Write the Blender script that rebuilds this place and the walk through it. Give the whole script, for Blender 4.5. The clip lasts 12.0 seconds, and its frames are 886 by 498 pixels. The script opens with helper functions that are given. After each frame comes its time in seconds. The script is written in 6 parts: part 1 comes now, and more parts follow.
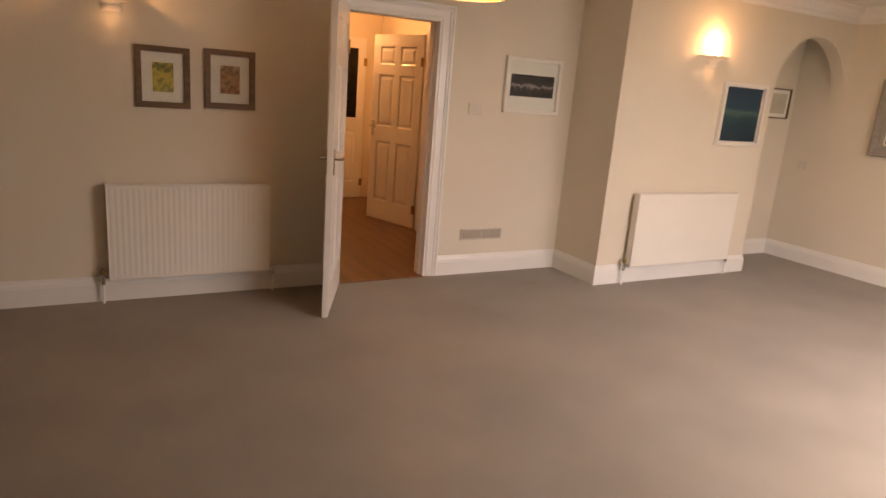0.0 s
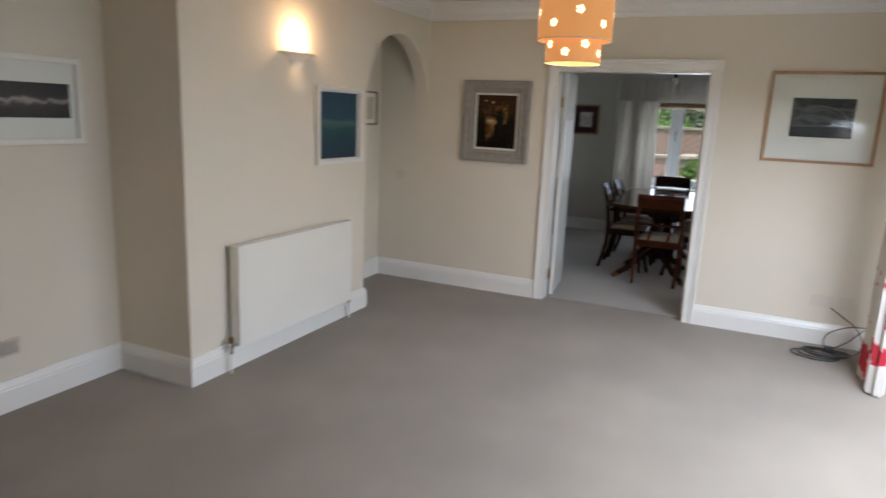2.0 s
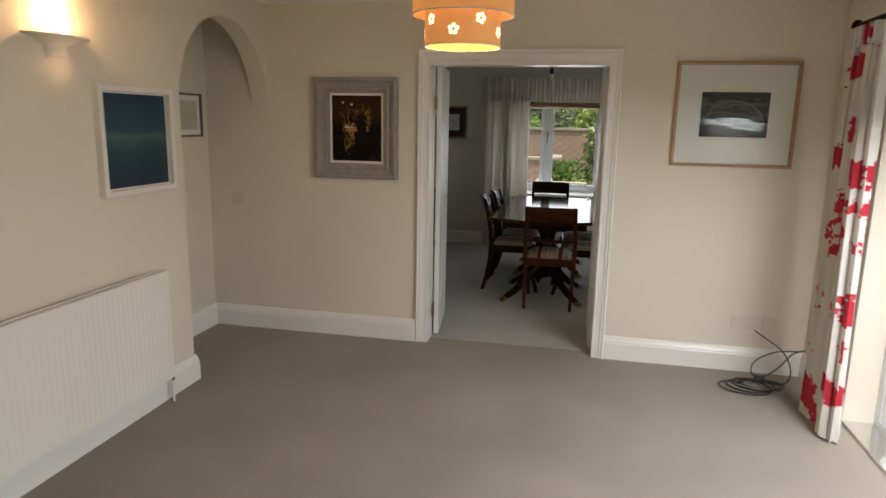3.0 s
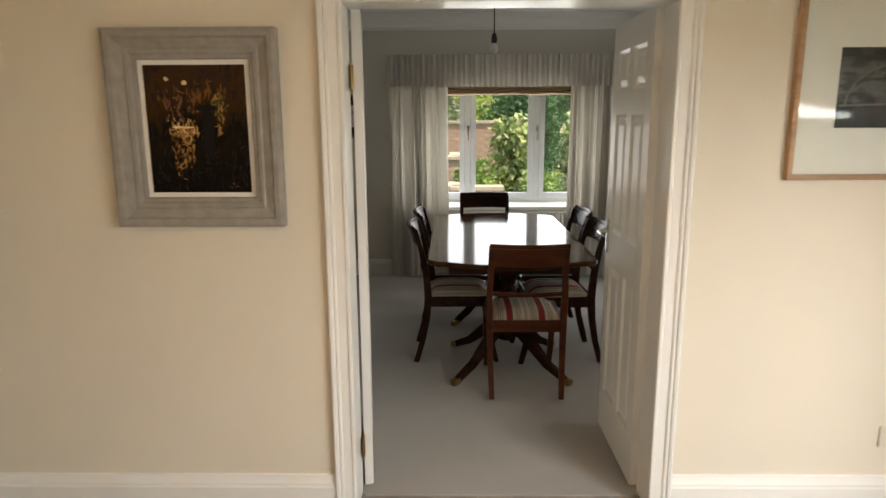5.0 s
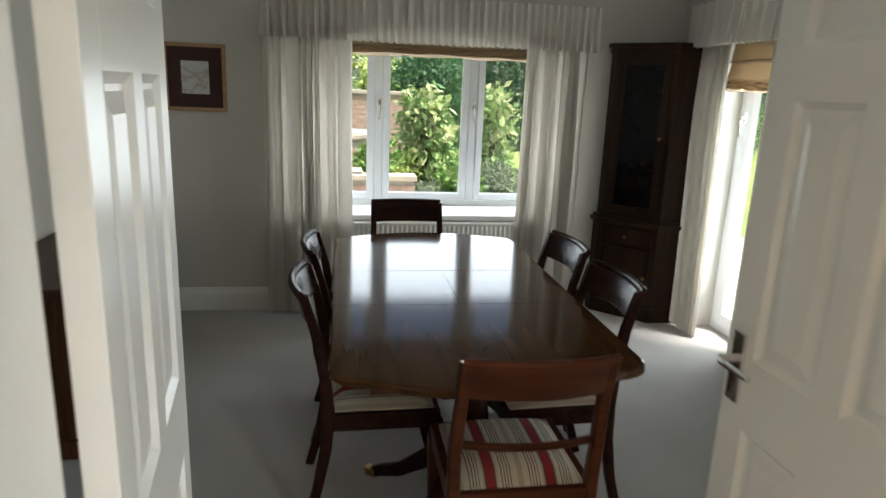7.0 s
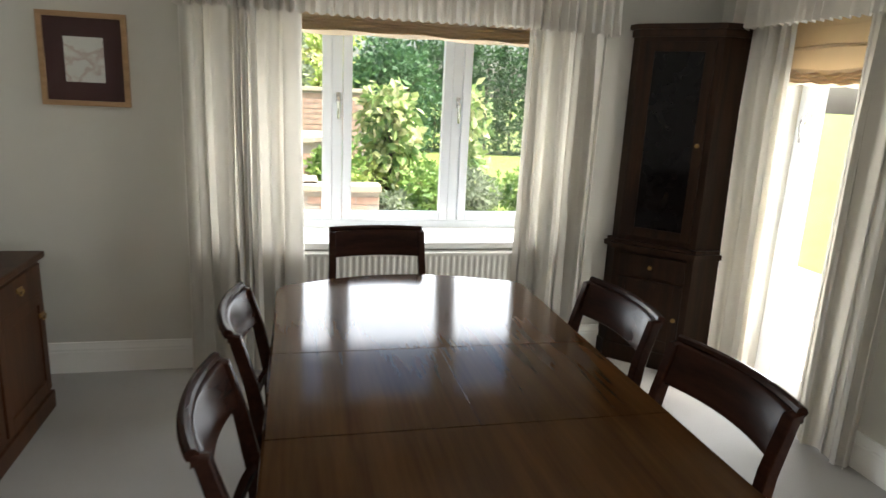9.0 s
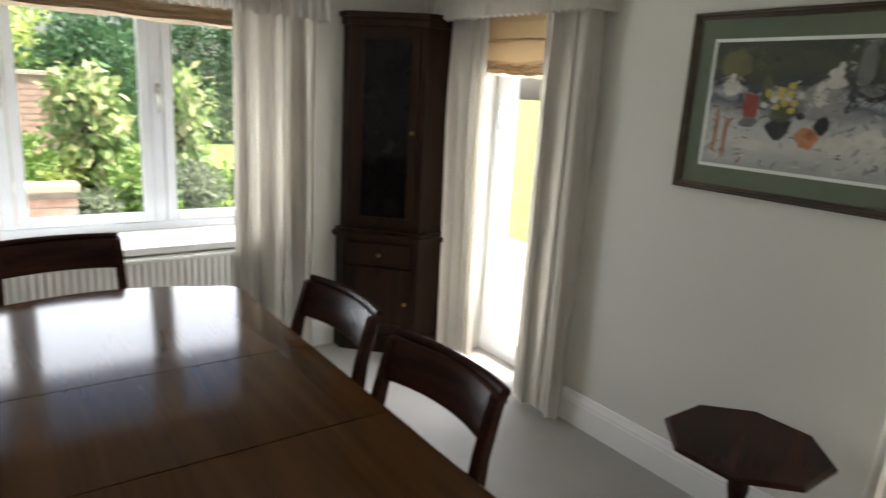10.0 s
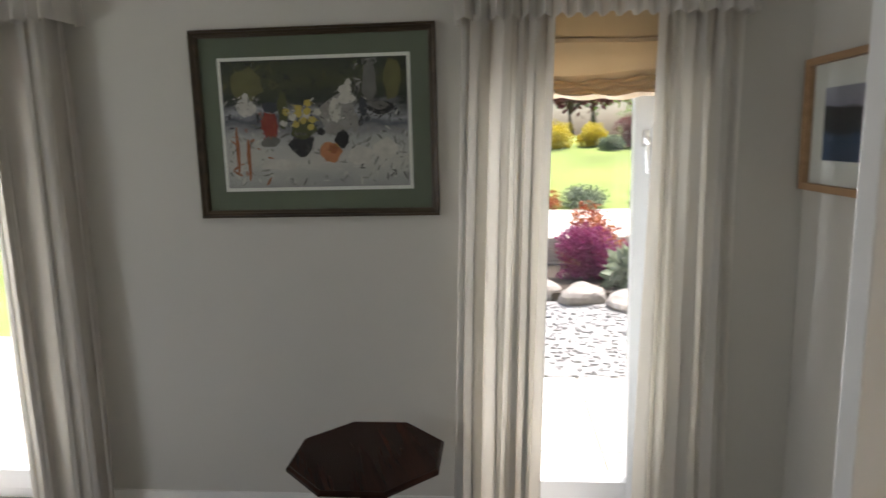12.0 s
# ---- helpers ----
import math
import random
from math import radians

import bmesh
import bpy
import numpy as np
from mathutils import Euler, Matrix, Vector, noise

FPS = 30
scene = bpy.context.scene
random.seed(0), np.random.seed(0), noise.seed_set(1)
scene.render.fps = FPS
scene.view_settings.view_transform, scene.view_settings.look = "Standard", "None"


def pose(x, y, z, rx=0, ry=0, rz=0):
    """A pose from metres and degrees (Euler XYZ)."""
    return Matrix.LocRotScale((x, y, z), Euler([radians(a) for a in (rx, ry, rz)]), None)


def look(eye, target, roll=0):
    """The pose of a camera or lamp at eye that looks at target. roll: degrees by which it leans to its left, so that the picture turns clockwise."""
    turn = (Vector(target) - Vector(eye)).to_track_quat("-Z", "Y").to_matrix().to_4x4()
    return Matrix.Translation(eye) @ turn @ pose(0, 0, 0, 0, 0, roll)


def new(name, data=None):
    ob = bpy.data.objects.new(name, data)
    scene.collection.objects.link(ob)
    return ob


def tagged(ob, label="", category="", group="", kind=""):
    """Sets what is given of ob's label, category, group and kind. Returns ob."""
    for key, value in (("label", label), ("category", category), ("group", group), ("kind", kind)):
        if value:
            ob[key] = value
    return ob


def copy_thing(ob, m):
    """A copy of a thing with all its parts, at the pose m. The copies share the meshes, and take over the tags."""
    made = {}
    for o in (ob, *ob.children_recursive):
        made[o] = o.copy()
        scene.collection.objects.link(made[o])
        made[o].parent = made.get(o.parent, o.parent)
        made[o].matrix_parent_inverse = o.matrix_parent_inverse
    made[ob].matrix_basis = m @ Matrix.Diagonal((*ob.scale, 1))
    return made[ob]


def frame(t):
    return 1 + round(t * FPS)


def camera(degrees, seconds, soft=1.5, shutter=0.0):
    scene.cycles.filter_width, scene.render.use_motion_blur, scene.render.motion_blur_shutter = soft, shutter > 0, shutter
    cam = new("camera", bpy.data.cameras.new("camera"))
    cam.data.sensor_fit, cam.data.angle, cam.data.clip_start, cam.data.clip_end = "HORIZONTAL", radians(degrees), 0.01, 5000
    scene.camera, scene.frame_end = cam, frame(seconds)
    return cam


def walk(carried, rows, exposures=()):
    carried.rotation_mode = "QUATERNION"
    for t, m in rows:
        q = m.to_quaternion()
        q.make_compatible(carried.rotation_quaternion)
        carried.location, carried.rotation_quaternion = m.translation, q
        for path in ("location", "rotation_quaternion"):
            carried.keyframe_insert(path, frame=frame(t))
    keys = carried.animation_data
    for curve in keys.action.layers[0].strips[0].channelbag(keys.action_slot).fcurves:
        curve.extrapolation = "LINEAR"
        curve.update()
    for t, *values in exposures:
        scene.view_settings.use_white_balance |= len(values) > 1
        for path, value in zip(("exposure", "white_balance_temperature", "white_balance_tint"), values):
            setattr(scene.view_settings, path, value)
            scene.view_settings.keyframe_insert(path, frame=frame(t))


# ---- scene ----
cam = camera(69.0, 12.0, shutter=0.4)

walk(cam, [
    (0, look((-0.28, -0.135, 1.49), (0.666, 1.559, 1.003), 4.6)),
    (0.5, look((-0.146, 0.164, 1.455), (0.793, 1.852, 0.934), 2.0)),
    (1, look((0.108, 0.457, 1.51), (1.316, 1.987, 1.064), -0.9)),
    (1.5, look((0.491, 0.677, 1.57), (2.056, 1.845, 1.138), 1.8)),
    (2, look((0.808, 1.067, 1.57), (2.59, 1.878, 1.159), 2.5)),
    (2.5, look((1.359, 1.312, 1.55), (3.26, 1.791, 1.152), 1.5)),
    (3, look((1.826, 1.491, 1.577), (3.745, 1.902, 1.19), 1.1)),
    (3.5, look((2.287, 1.699, 1.572), (4.231, 1.997, 1.208), 0.5)),
    (5.3, look((4.125, 2.197, 1.558), (6.083, 2.171, 1.153), 0.1)),
    (5.5, look((4.304, 2.219, 1.56), (6.261, 2.149, 1.155), 0.3)),
    (6, look((4.856, 2.24, 1.556), (6.797, 2.016, 1.128), -0.3)),
    (6.5, look((5.332, 2.244, 1.54), (7.25, 1.918, 1.078), 2.0)),
    (7, look((5.721, 2.258, 1.563), (7.637, 1.945, 1.082), 2.3)),
    (7.2, look((5.888, 2.27, 1.555), (7.805, 1.95, 1.081), 1.6)),
    (9, look((6.756, 2.217, 1.504), (8.649, 1.774, 1.033), 2.8)),
    (9.5, look((6.837, 2.16, 1.514), (8.621, 1.391, 1.038), 2.7)),
    (10, look((6.834, 2.075, 1.517), (8.404, 0.929, 1.047), 3.4)),
    (10.5, look((6.847, 1.983, 1.52), (8.213, 0.603, 1.04), 2.6)),
    (11, look((7.192, 2.009, 1.5), (8.157, 0.308, 1.082), 0.7)),
    (11.5, look((7.23, 1.951, 1.49), (7.771, 0.057, 1.141), -0.4)),
    (12, look((7.322, 2.05, 1.47), (7.494, 0.085, 1.138), -1.4)),
], exposures=[(0.0, 0.55, 8500, 33), (0.8, 0.32, 7500, 26), (1.5, 0.27, 6150, 19), (2.0, 0.2, 5950, 15), (2.5, 0.08, 6400, 15), (3.0, -0.05, 6850, 15), (5.5, 0.78, 7350, 14), (6.0, 0.82, 7150, 13), (6.5, 1.0, 6650, 11), (7.0, 1.05, 6500, 9), (9.0, 1.72, 6800, 13), (9.5, 1.62, 6750, 14), (10.0, 1.55, 6700, 15), (11.0, 1.42, 6600, 18), (12.0, 1.12, 6600, 17)])

# ---------------------------------------------------------------- world and light
world = bpy.data.worlds.new("sky")
scene.world = world
world.use_nodes = True
wn = world.node_tree.nodes
sky = wn.new("ShaderNodeTexSky")
sky.sky_type, sky.sun_disc = "NISHITA", False
sky.sun_elevation, sky.sun_rotation = radians(65), radians(214)
sky.air_density, sky.dust_density, sky.ozone_density = 1.0, 4.0, 1.0
wn["Background"].inputs["Strength"].default_value = 0.15
world.node_tree.links.new(sky.outputs[0], wn["Background"].inputs["Color"])


def lamp(name, kind, m, energy, color=(1, 1, 1), size=0.1, size_y=None):
    data = bpy.data.lights.new(name, kind)
    data.energy, data.color = energy, color
    if kind == "AREA":
        data.shape, data.size, data.size_y = "RECTANGLE", size, size_y or size
    elif kind == "SUN":
        data.angle = size
    else:
        data.shadow_soft_size = size
    ob = new(name, data)
    ob.matrix_world = m
    return ob


lamp("sun", "SUN", look((1.2, -5.6, 15.0), (5, 0, 0)), 4.8, (1.0, 0.965, 0.92), radians(12))
DAY = (0.86, 0.94, 1.0)
lamp("daylight_patio", "AREA", pose(3.45, -0.03, 1.6, 12, 0, 0), 108, DAY, 2.4, 0.55)
for bay_y in (2.30, 1.64, 0.98):
    lamp("daylight_dining_bay", "AREA", pose(10.535, bay_y, 1.16, 82, 0, 90), 3.9, DAY, 0.54, 0.75)
lamp("daylight_glass_door", "AREA", pose(9.36, -0.33, 1.0, 90, 0, 0), 9, DAY, 0.48, 1.4)
lamp("daylight_glass_door", "AREA", pose(7.06, -0.33, 1.0, 90, 0, 0), 7, DAY, 0.48, 1.4)
WARM = (1.0, 0.62, 0.30)

# ---------------------------------------------------------------- materials
def material(name, color, rough=0.5, metal=0.0, var=0.08, scale=6.0, bump=0.0, bscale=200.0, stretch=(1, 1, 1), spec=0.5, coat=0.0, sheen=0.0, fine=0.0):
    """Principled surface with broad and fine variation of its colour and a fine relief, in metres."""
    m = bpy.data.materials.new(name)
    m.use_nodes = True
    n, l = m.node_tree.nodes, m.node_tree.links
    b = n["Principled BSDF"]
    b.inputs["Roughness"].default_value = rough
    b.inputs["Metallic"].default_value = metal
    b.inputs["Specular IOR Level"].default_value = spec
    b.inputs["Coat Weight"].default_value = coat
    b.inputs["Coat Roughness"].default_value = 0.08
    b.inputs["Sheen Weight"].default_value = sheen
    tc, mp = n.new("ShaderNodeTexCoord"), n.new("ShaderNodeMapping")
    mp.inputs["Scale"].default_value = stretch
    l.new(tc.outputs["Object"], mp.inputs["Vector"])
    big, small = n.new("ShaderNodeTexNoise"), n.new("ShaderNodeTexNoise")
    big.inputs["Scale"].default_value, big.inputs["Detail"].default_value = scale, 4
    small.inputs["Scale"].default_value, small.inputs["Detail"].default_value = bscale, 3
    l.new(mp.outputs[0], big.inputs["Vector"])
    l.new(mp.outputs[0], small.inputs["Vector"])
    ramp = n.new("ShaderNodeValToRGB")
    ramp.color_ramp.elements[0].position, ramp.color_ramp.elements[1].position = 0.3, 0.7
    ramp.color_ramp.elements[0].color = (*[c * (1 - var) for c in color], 1)
    ramp.color_ramp.elements[1].color = (*[min(1, c * (1 + var)) for c in color], 1)
    l.new(big.outputs[0], ramp.inputs[0])
    out = ramp.outputs[0]
    if fine:
        mix = n.new("ShaderNodeMix")
        mix.data_type, mix.blend_type = "RGBA", "MULTIPLY"
        mix.inputs[0].default_value = fine
        r2 = n.new("ShaderNodeValToRGB")
        r2.color_ramp.elements[0].position, r2.color_ramp.elements[1].position = 0.35, 0.65
        r2.color_ramp.elements[0].color = (0.45, 0.45, 0.45, 1)
        l.new(small.outputs[0], r2.inputs[0])
        l.new(out, mix.inputs[6])
        l.new(r2.outputs[0], mix.inputs[7])
        out = mix.outputs[2]
    l.new(out, b.inputs["Base Color"])
    if bump:
        bp = n.new("ShaderNodeBump")
        bp.inputs["Strength"].default_value, bp.inputs["Distance"].default_value = bump, 0.004
        l.new(small.outputs[0], bp.inputs["Height"])
        l.new(bp.outputs[0], b.inputs["Normal"])
    return m


def wood(name, dark, light, rough=0.3, scale=1.0, coat=0.0, axis=0, relief=0.04):
    """Wood with grain drawn out along one axis of the object."""
    m = bpy.data.materials.new(name)
    m.use_nodes = True
    n, l = m.node_tree.nodes, m.node_tree.links
    b = n["Principled BSDF"]
    b.inputs["Roughness"].default_value = rough
    b.inputs["Coat Weight"].default_value = coat
    b.inputs["Coat Roughness"].default_value = 0.06
    tc, mp = n.new("ShaderNodeTexCoord"), n.new("ShaderNodeMapping")
    s = [26 * scale] * 3
    s[axis] = 1.6 * scale
    mp.inputs["Scale"].default_value = s
    l.new(tc.outputs["Object"], mp.inputs["Vector"])
    a, c = n.new("ShaderNodeTexNoise"), n.new("ShaderNodeTexNoise")
    a.inputs["Scale"].default_value, a.inputs["Detail"].default_value, a.inputs["Distortion"].default_value = 1.2, 6, 0.6
    c.inputs["Scale"].default_value, c.inputs["Detail"].default_value = 7, 3
    l.new(mp.outputs[0], a.inputs["Vector"])
    l.new(mp.outputs[0], c.inputs["Vector"])
    add = n.new("ShaderNodeMath")
    add.operation = "MULTIPLY_ADD"
    add.inputs[1].default_value = 0.35
    l.new(c.outputs[0], add.inputs[0])
    l.new(a.outputs[0], add.inputs[2])
    info = n.new("ShaderNodeObjectInfo")
    add2 = n.new("ShaderNodeMath")
    add2.operation = "MULTIPLY_ADD"
    add2.inputs[1].default_value = 0.10
    l.new(info.outputs["Random"], add2.inputs[0])
    l.new(add.outputs[0], add2.inputs[2])
    r = n.new("ShaderNodeValToRGB")
    r.color_ramp.elements[0].position, r.color_ramp.elements[1].position = 0.5, 0.95
    r.color_ramp.elements[0].color, r.color_ramp.elements[1].color = (*dark, 1), (*light, 1)
    l.new(add2.outputs[0], r.inputs[0])
    l.new(r.outputs[0], b.inputs["Base Color"])
    bp = n.new("ShaderNodeBump")
    bp.inputs["Strength"].default_value, bp.inputs["Distance"].default_value = relief, 0.002
    l.new(c.outputs[0], bp.inputs["Height"])
    l.new(bp.outputs[0], b.inputs["Normal"])
    return m


def glass(name, head_on=0.035, edge_on=0.6):
    """Thin clear pane: light passes straight, and its gloss grows towards a grazing view."""
    m = bpy.data.materials.new(name)
    m.use_nodes = True
    n, l = m.node_tree.nodes, m.node_tree.links
    tr, gl, lw, mix = n.new("ShaderNodeBsdfTransparent"), n.new("ShaderNodeBsdfGlossy"), n.new("ShaderNodeLayerWeight"), n.new("ShaderNodeMixShader")
    tr.inputs["Color"].default_value = (0.97, 0.985, 0.98, 1)
    gl.inputs["Roughness"].default_value = 0.02
    power, level = n.new("ShaderNodeMath"), n.new("ShaderNodeMath")
    power.operation, level.operation = "POWER", "MULTIPLY_ADD"
    power.inputs[1].default_value = 5.0
    level.inputs[1].default_value, level.inputs[2].default_value = edge_on, head_on
    l.new(lw.outputs["Facing"], power.inputs[0])
    l.new(power.outputs[0], level.inputs[0])
    l.new(level.outputs[0], mix.inputs[0])
    l.new(tr.outputs[0], mix.inputs[1])
    l.new(gl.outputs[0], mix.inputs[2])
    l.new(mix.outputs[0], n["Material Output"].inputs["Surface"])
    return m


def glow(name, color, strength, base=(0.8, 0.7, 0.55)):
    m = bpy.data.materials.new(name)
    m.use_nodes = True
    b = m.node_tree.nodes["Principled BSDF"]
    b.inputs["Base Color"].default_value = (*base, 1)
    b.inputs["Emission Color"].default_value = (*color, 1)
    b.inputs["Emission Strength"].default_value = strength
    b.inputs["Roughness"].default_value = 0.8
    return m


def fabric(name, color, trans=0.25, var=0.06, weave=900.0):
    """Woven cloth that lets some light through."""
    m = material(name, color, 0.9, 0, var, 5, 0.25, weave, sheen=0.1)
    n, l = m.node_tree.nodes, m.node_tree.links
    b, out = n["Principled BSDF"], n["Material Output"]
    t, mix = n.new("ShaderNodeBsdfTranslucent"), n.new("ShaderNodeMixShader")
    t.inputs["Color"].default_value = (*color, 1)
    mix.inputs[0].default_value = trans
    l.new(b.outputs[0], mix.inputs[1])
    l.new(t.outputs[0], mix.inputs[2])
    l.new(mix.outputs[0], out.inputs["Surface"])
    return m


def ramp_stops(node, stops):
    e = node.color_ramp.elements
    while len(e) < len(stops):
        e.new(0.5)
    for k, (p, c) in zip(e, stops):
        k.position, k.color = p, (*c, 1)


def duller(m, level):
    m.node_tree.nodes["Principled BSDF"].inputs["Specular IOR Level"].default_value = level
    return m


M_CREAM = material("cream_wall_paint", (0.72, 0.66, 0.55), 0.75, 0, 0.03, 1.2, 0.06, 90)
M_GREY = material("pale_grey_wall_paint", (0.62, 0.598, 0.538), 0.75, 0, 0.03, 1.2, 0.06, 90)
M_CEIL = material("ceiling_paint", (0.80, 0.79, 0.76), 0.85, 0, 0.02, 1.0, 0.05, 80)
M_WHITE = material("white_gloss_paint", (0.80, 0.79, 0.75), 0.28, 0, 0.02, 3, 0.02, 60)
M_UPVC = material("white_window_plastic", (0.82, 0.85, 0.88), 0.3, 0, 0.02, 3)
M_CARPET = material("taupe_carpet", (0.285, 0.242, 0.194), 0.95, 0, 0.12, 1.6, 0.9, 420, spec=0.1, sheen=0.25, fine=0.35)
M_CARPET2 = material("pale_carpet", (0.42, 0.40, 0.365), 0.95, 0, 0.10, 1.6, 0.9, 420, spec=0.1, sheen=0.25, fine=0.3)
M_RAD = material("radiator_enamel", (0.80, 0.78, 0.71), 0.35, 0, 0.02, 2)
M_CHROME = material("chrome", (0.75, 0.74, 0.72), 0.18, 1.0, 0.03, 20)
M_BRASS = material("aged_brass", (0.34, 0.22, 0.08), 0.38, 1.0, 0.15, 30)
M_BLACK = material("black_plastic", (0.02, 0.02, 0.02), 0.5, 0, 0.1, 20)
M_PLASTIC = material("white_plastic", (0.78, 0.76, 0.70), 0.4, 0, 0.02, 10)
M_PLASTER = material("sconce_plaster", (0.80, 0.75, 0.66), 0.8, 0, 0.03, 10)
M_MAHOG = wood("dark_mahogany", (0.016, 0.006, 0.004), (0.040, 0.015, 0.009), 0.25, 0.6, 0.0, 1, relief=0.01)
M_MAHOG_RED = wood("red_mahogany", (0.050, 0.016, 0.008), (0.105, 0.034, 0.016), 0.28, 0.6, 0.0, 1, relief=0.01)
M_TABLE = wood("polished_table_top", (0.040, 0.0165, 0.0052), (0.082, 0.0345, 0.011), 0.11, 0.45, 0.0, relief=0.0)
duller(M_TABLE, 0.14)
for m in (M_MAHOG, M_MAHOG_RED):
    duller(m, 0.08)
M_CAB = duller(wood("cabinet_oak", (0.013, 0.0062, 0.0035), (0.040, 0.0185, 0.0092), 0.42, 0.8, 0.0, 2), 0.15)
M_SIDEB = duller(wood("sideboard_wood", (0.026, 0.009, 0.004), (0.075, 0.028, 0.011), 0.4, 0.8, 0.0, 2), 0.2)
M_OAKFLOOR = wood("oak_boards", (0.12, 0.050, 0.016), (0.28, 0.13, 0.046), 0.32, 0.5, 0.2, 0)
M_BOARD = wood("oak_floorboard", (0.075, 0.029, 0.010), (0.19, 0.082, 0.028), 0.30, 0.5, 0.2, 1)
M_FRAME_OAK = wood("oak_picture_frame", (0.30, 0.17, 0.08), (0.48, 0.29, 0.15), 0.5)
M_FRAME_BROWN = wood("brown_picture_frame", (0.10, 0.058, 0.030), (0.20, 0.12, 0.065), 0.5)
M_FRAME_GREY = material("grey_painted_frame", (0.29, 0.27, 0.24), 0.55, 0, 0.12, 25, 0.1, 300)
M_FRAME_DARK = wood("dark_gilt_frame", (0.030, 0.020, 0.011), (0.10, 0.065, 0.03), 0.35)
M_FRAME_RED = wood("red_brown_frame", (0.055, 0.018, 0.010), (0.14, 0.05, 0.03), 0.35)
M_FRAME_WHITE = material("white_picture_frame", (0.78, 0.75, 0.69), 0.45, 0, 0.03, 20)
M_MOUNT = material("ivory_mount_card", (0.80, 0.78, 0.72), 0.85, 0, 0.02, 20)
M_MOUNT_GREEN = material("sage_mount_card", (0.135, 0.155, 0.105), 0.85, 0, 0.04, 20)
M_MOUNT_RED = material("maroon_mount_card", (0.060, 0.016, 0.016), 0.85, 0, 0.05, 20)
M_CURTAIN = fabric("ivory_curtain_cloth", (0.77, 0.74, 0.682), 0.45)
M_BLIND = fabric("tan_blind_cloth", (0.62, 0.50, 0.34), 0.40, 0.10)
M_GLASS = glass("window_glass")
M_GLAZE = glass("picture_glass", 0.010, 0.35)
M_SHADE = glow("lit_lamp_shade", (1.0, 0.40, 0.11), 0.42, (0.50, 0.27, 0.10))
M_SHADE_HOT = glow("lit_shade_cutouts", (1.0, 0.78, 0.45), 2.2)
M_BULB = glow("lit_bulb", (1.0, 0.72, 0.38), 16.0)

# ---------------------------------------------------------------- building helpers
def part(name, bm, mat, parent=None, label="", smooth=False):
    """Links a bmesh as one mesh object, under a thing or a part if one is given."""
    me = bpy.data.meshes.new(name)
    bmesh.ops.recalc_face_normals(bm, faces=bm.faces)
    bm.to_mesh(me)
    bm.free()
    for m in (mat if isinstance(mat, (list, tuple)) else (mat,)):
        me.materials.append(m)
    if smooth:
        for p in me.polygons:
            p.use_smooth = True
        me.set_sharp_from_angle(angle=radians(40))
    ob = new(name, me)
    if parent:
        ob.parent = parent
    if label:
        ob["label"] = label
    return ob


def thing(name, m, label, category, group="", kind=""):
    ob = new(name)
    ob.matrix_world = m
    return tagged(ob, label, category, group, kind)


def setting(name, bm, mat, label, category, smooth=False):
    return tagged(part(name, bm, mat, smooth=smooth), label, category, kind="structure")


def box(bm, x0, y0, z0, x1, y1, z1, bevel=0.0, m=None, mat=0):
    r = bmesh.ops.create_cube(bm, size=1.0, matrix=Matrix.LocRotScale(((x0 + x1) / 2, (y0 + y1) / 2, (z0 + z1) / 2), None, (abs(x1 - x0), abs(y1 - y0), abs(z1 - z0))))
    vs = r["verts"]
    fs = list({f for v in vs for f in v.link_faces})
    for f in fs:
        f.material_index = mat
    if bevel:
        es = list({e for v in vs for e in v.link_edges})
        b = bmesh.ops.bevel(bm, geom=es, offset=bevel, segments=2, affect="EDGES", profile=0.6)
        vs = list({v for f in b["faces"] for v in f.verts} | {v for v in vs if v.is_valid})
    if m:
        bmesh.ops.transform(bm, matrix=m, verts=[v for v in vs if v.is_valid])
    return bm


def boxes(*specs, bevel=0.0):
    bm = bmesh.new()
    for s in specs:
        box(bm, *s, bevel=bevel)
    return bm


def lathe(bm, profile, segs=24, centre=(0, 0), mat=0):
    """Turns (radius, z) points round the z axis."""
    rings = []
    for r, z in profile:
        rings.append([bm.verts.new((centre[0] + r * math.cos(2 * math.pi * i / segs), centre[1] + r * math.sin(2 * math.pi * i / segs), z)) for i in range(segs)])
    for a, b in zip(rings[:-1], rings[1:]):
        for i in range(segs):
            f = bm.faces.new((a[i], a[(i + 1) % segs], b[(i + 1) % segs], b[i]))
            f.material_index = mat
    for ring in (rings[0], rings[-1]):
        if profile[rings.index(ring)][0] > 1e-4:
            f = bm.faces.new(ring)
            f.material_index = mat
    return bm


def tube(bm, pts, radius, segs=8, flat=1.0):
    """A round bar along points; radius may be one number or one for each point."""
    pts = [Vector(p) for p in pts]
    rad = radius if isinstance(radius, (list, tuple)) else [radius] * len(pts)
    rings = []
    up = Vector((0, 0, 1))
    for i, p in enumerate(pts):
        d = (pts[min(i + 1, len(pts) - 1)] - pts[max(i - 1, 0)]).normalized()
        s = d.cross(up)
        if s.length < 0.05:
            s = d.cross(Vector((1, 0, 0)))
        s.normalize()
        u = s.cross(d).normalized()
        rings.append([bm.verts.new(p + rad[i] * (math.cos(2 * math.pi * k / segs) * s + flat * math.sin(2 * math.pi * k / segs) * u)) for k in range(segs)])
    for a, b in zip(rings[:-1], rings[1:]):
        for k in range(segs):
            bm.faces.new((a[k], a[(k + 1) % segs], b[(k + 1) % segs], b[k]))
    bm.faces.new(rings[0])
    bm.faces.new(rings[-1])
    return bm


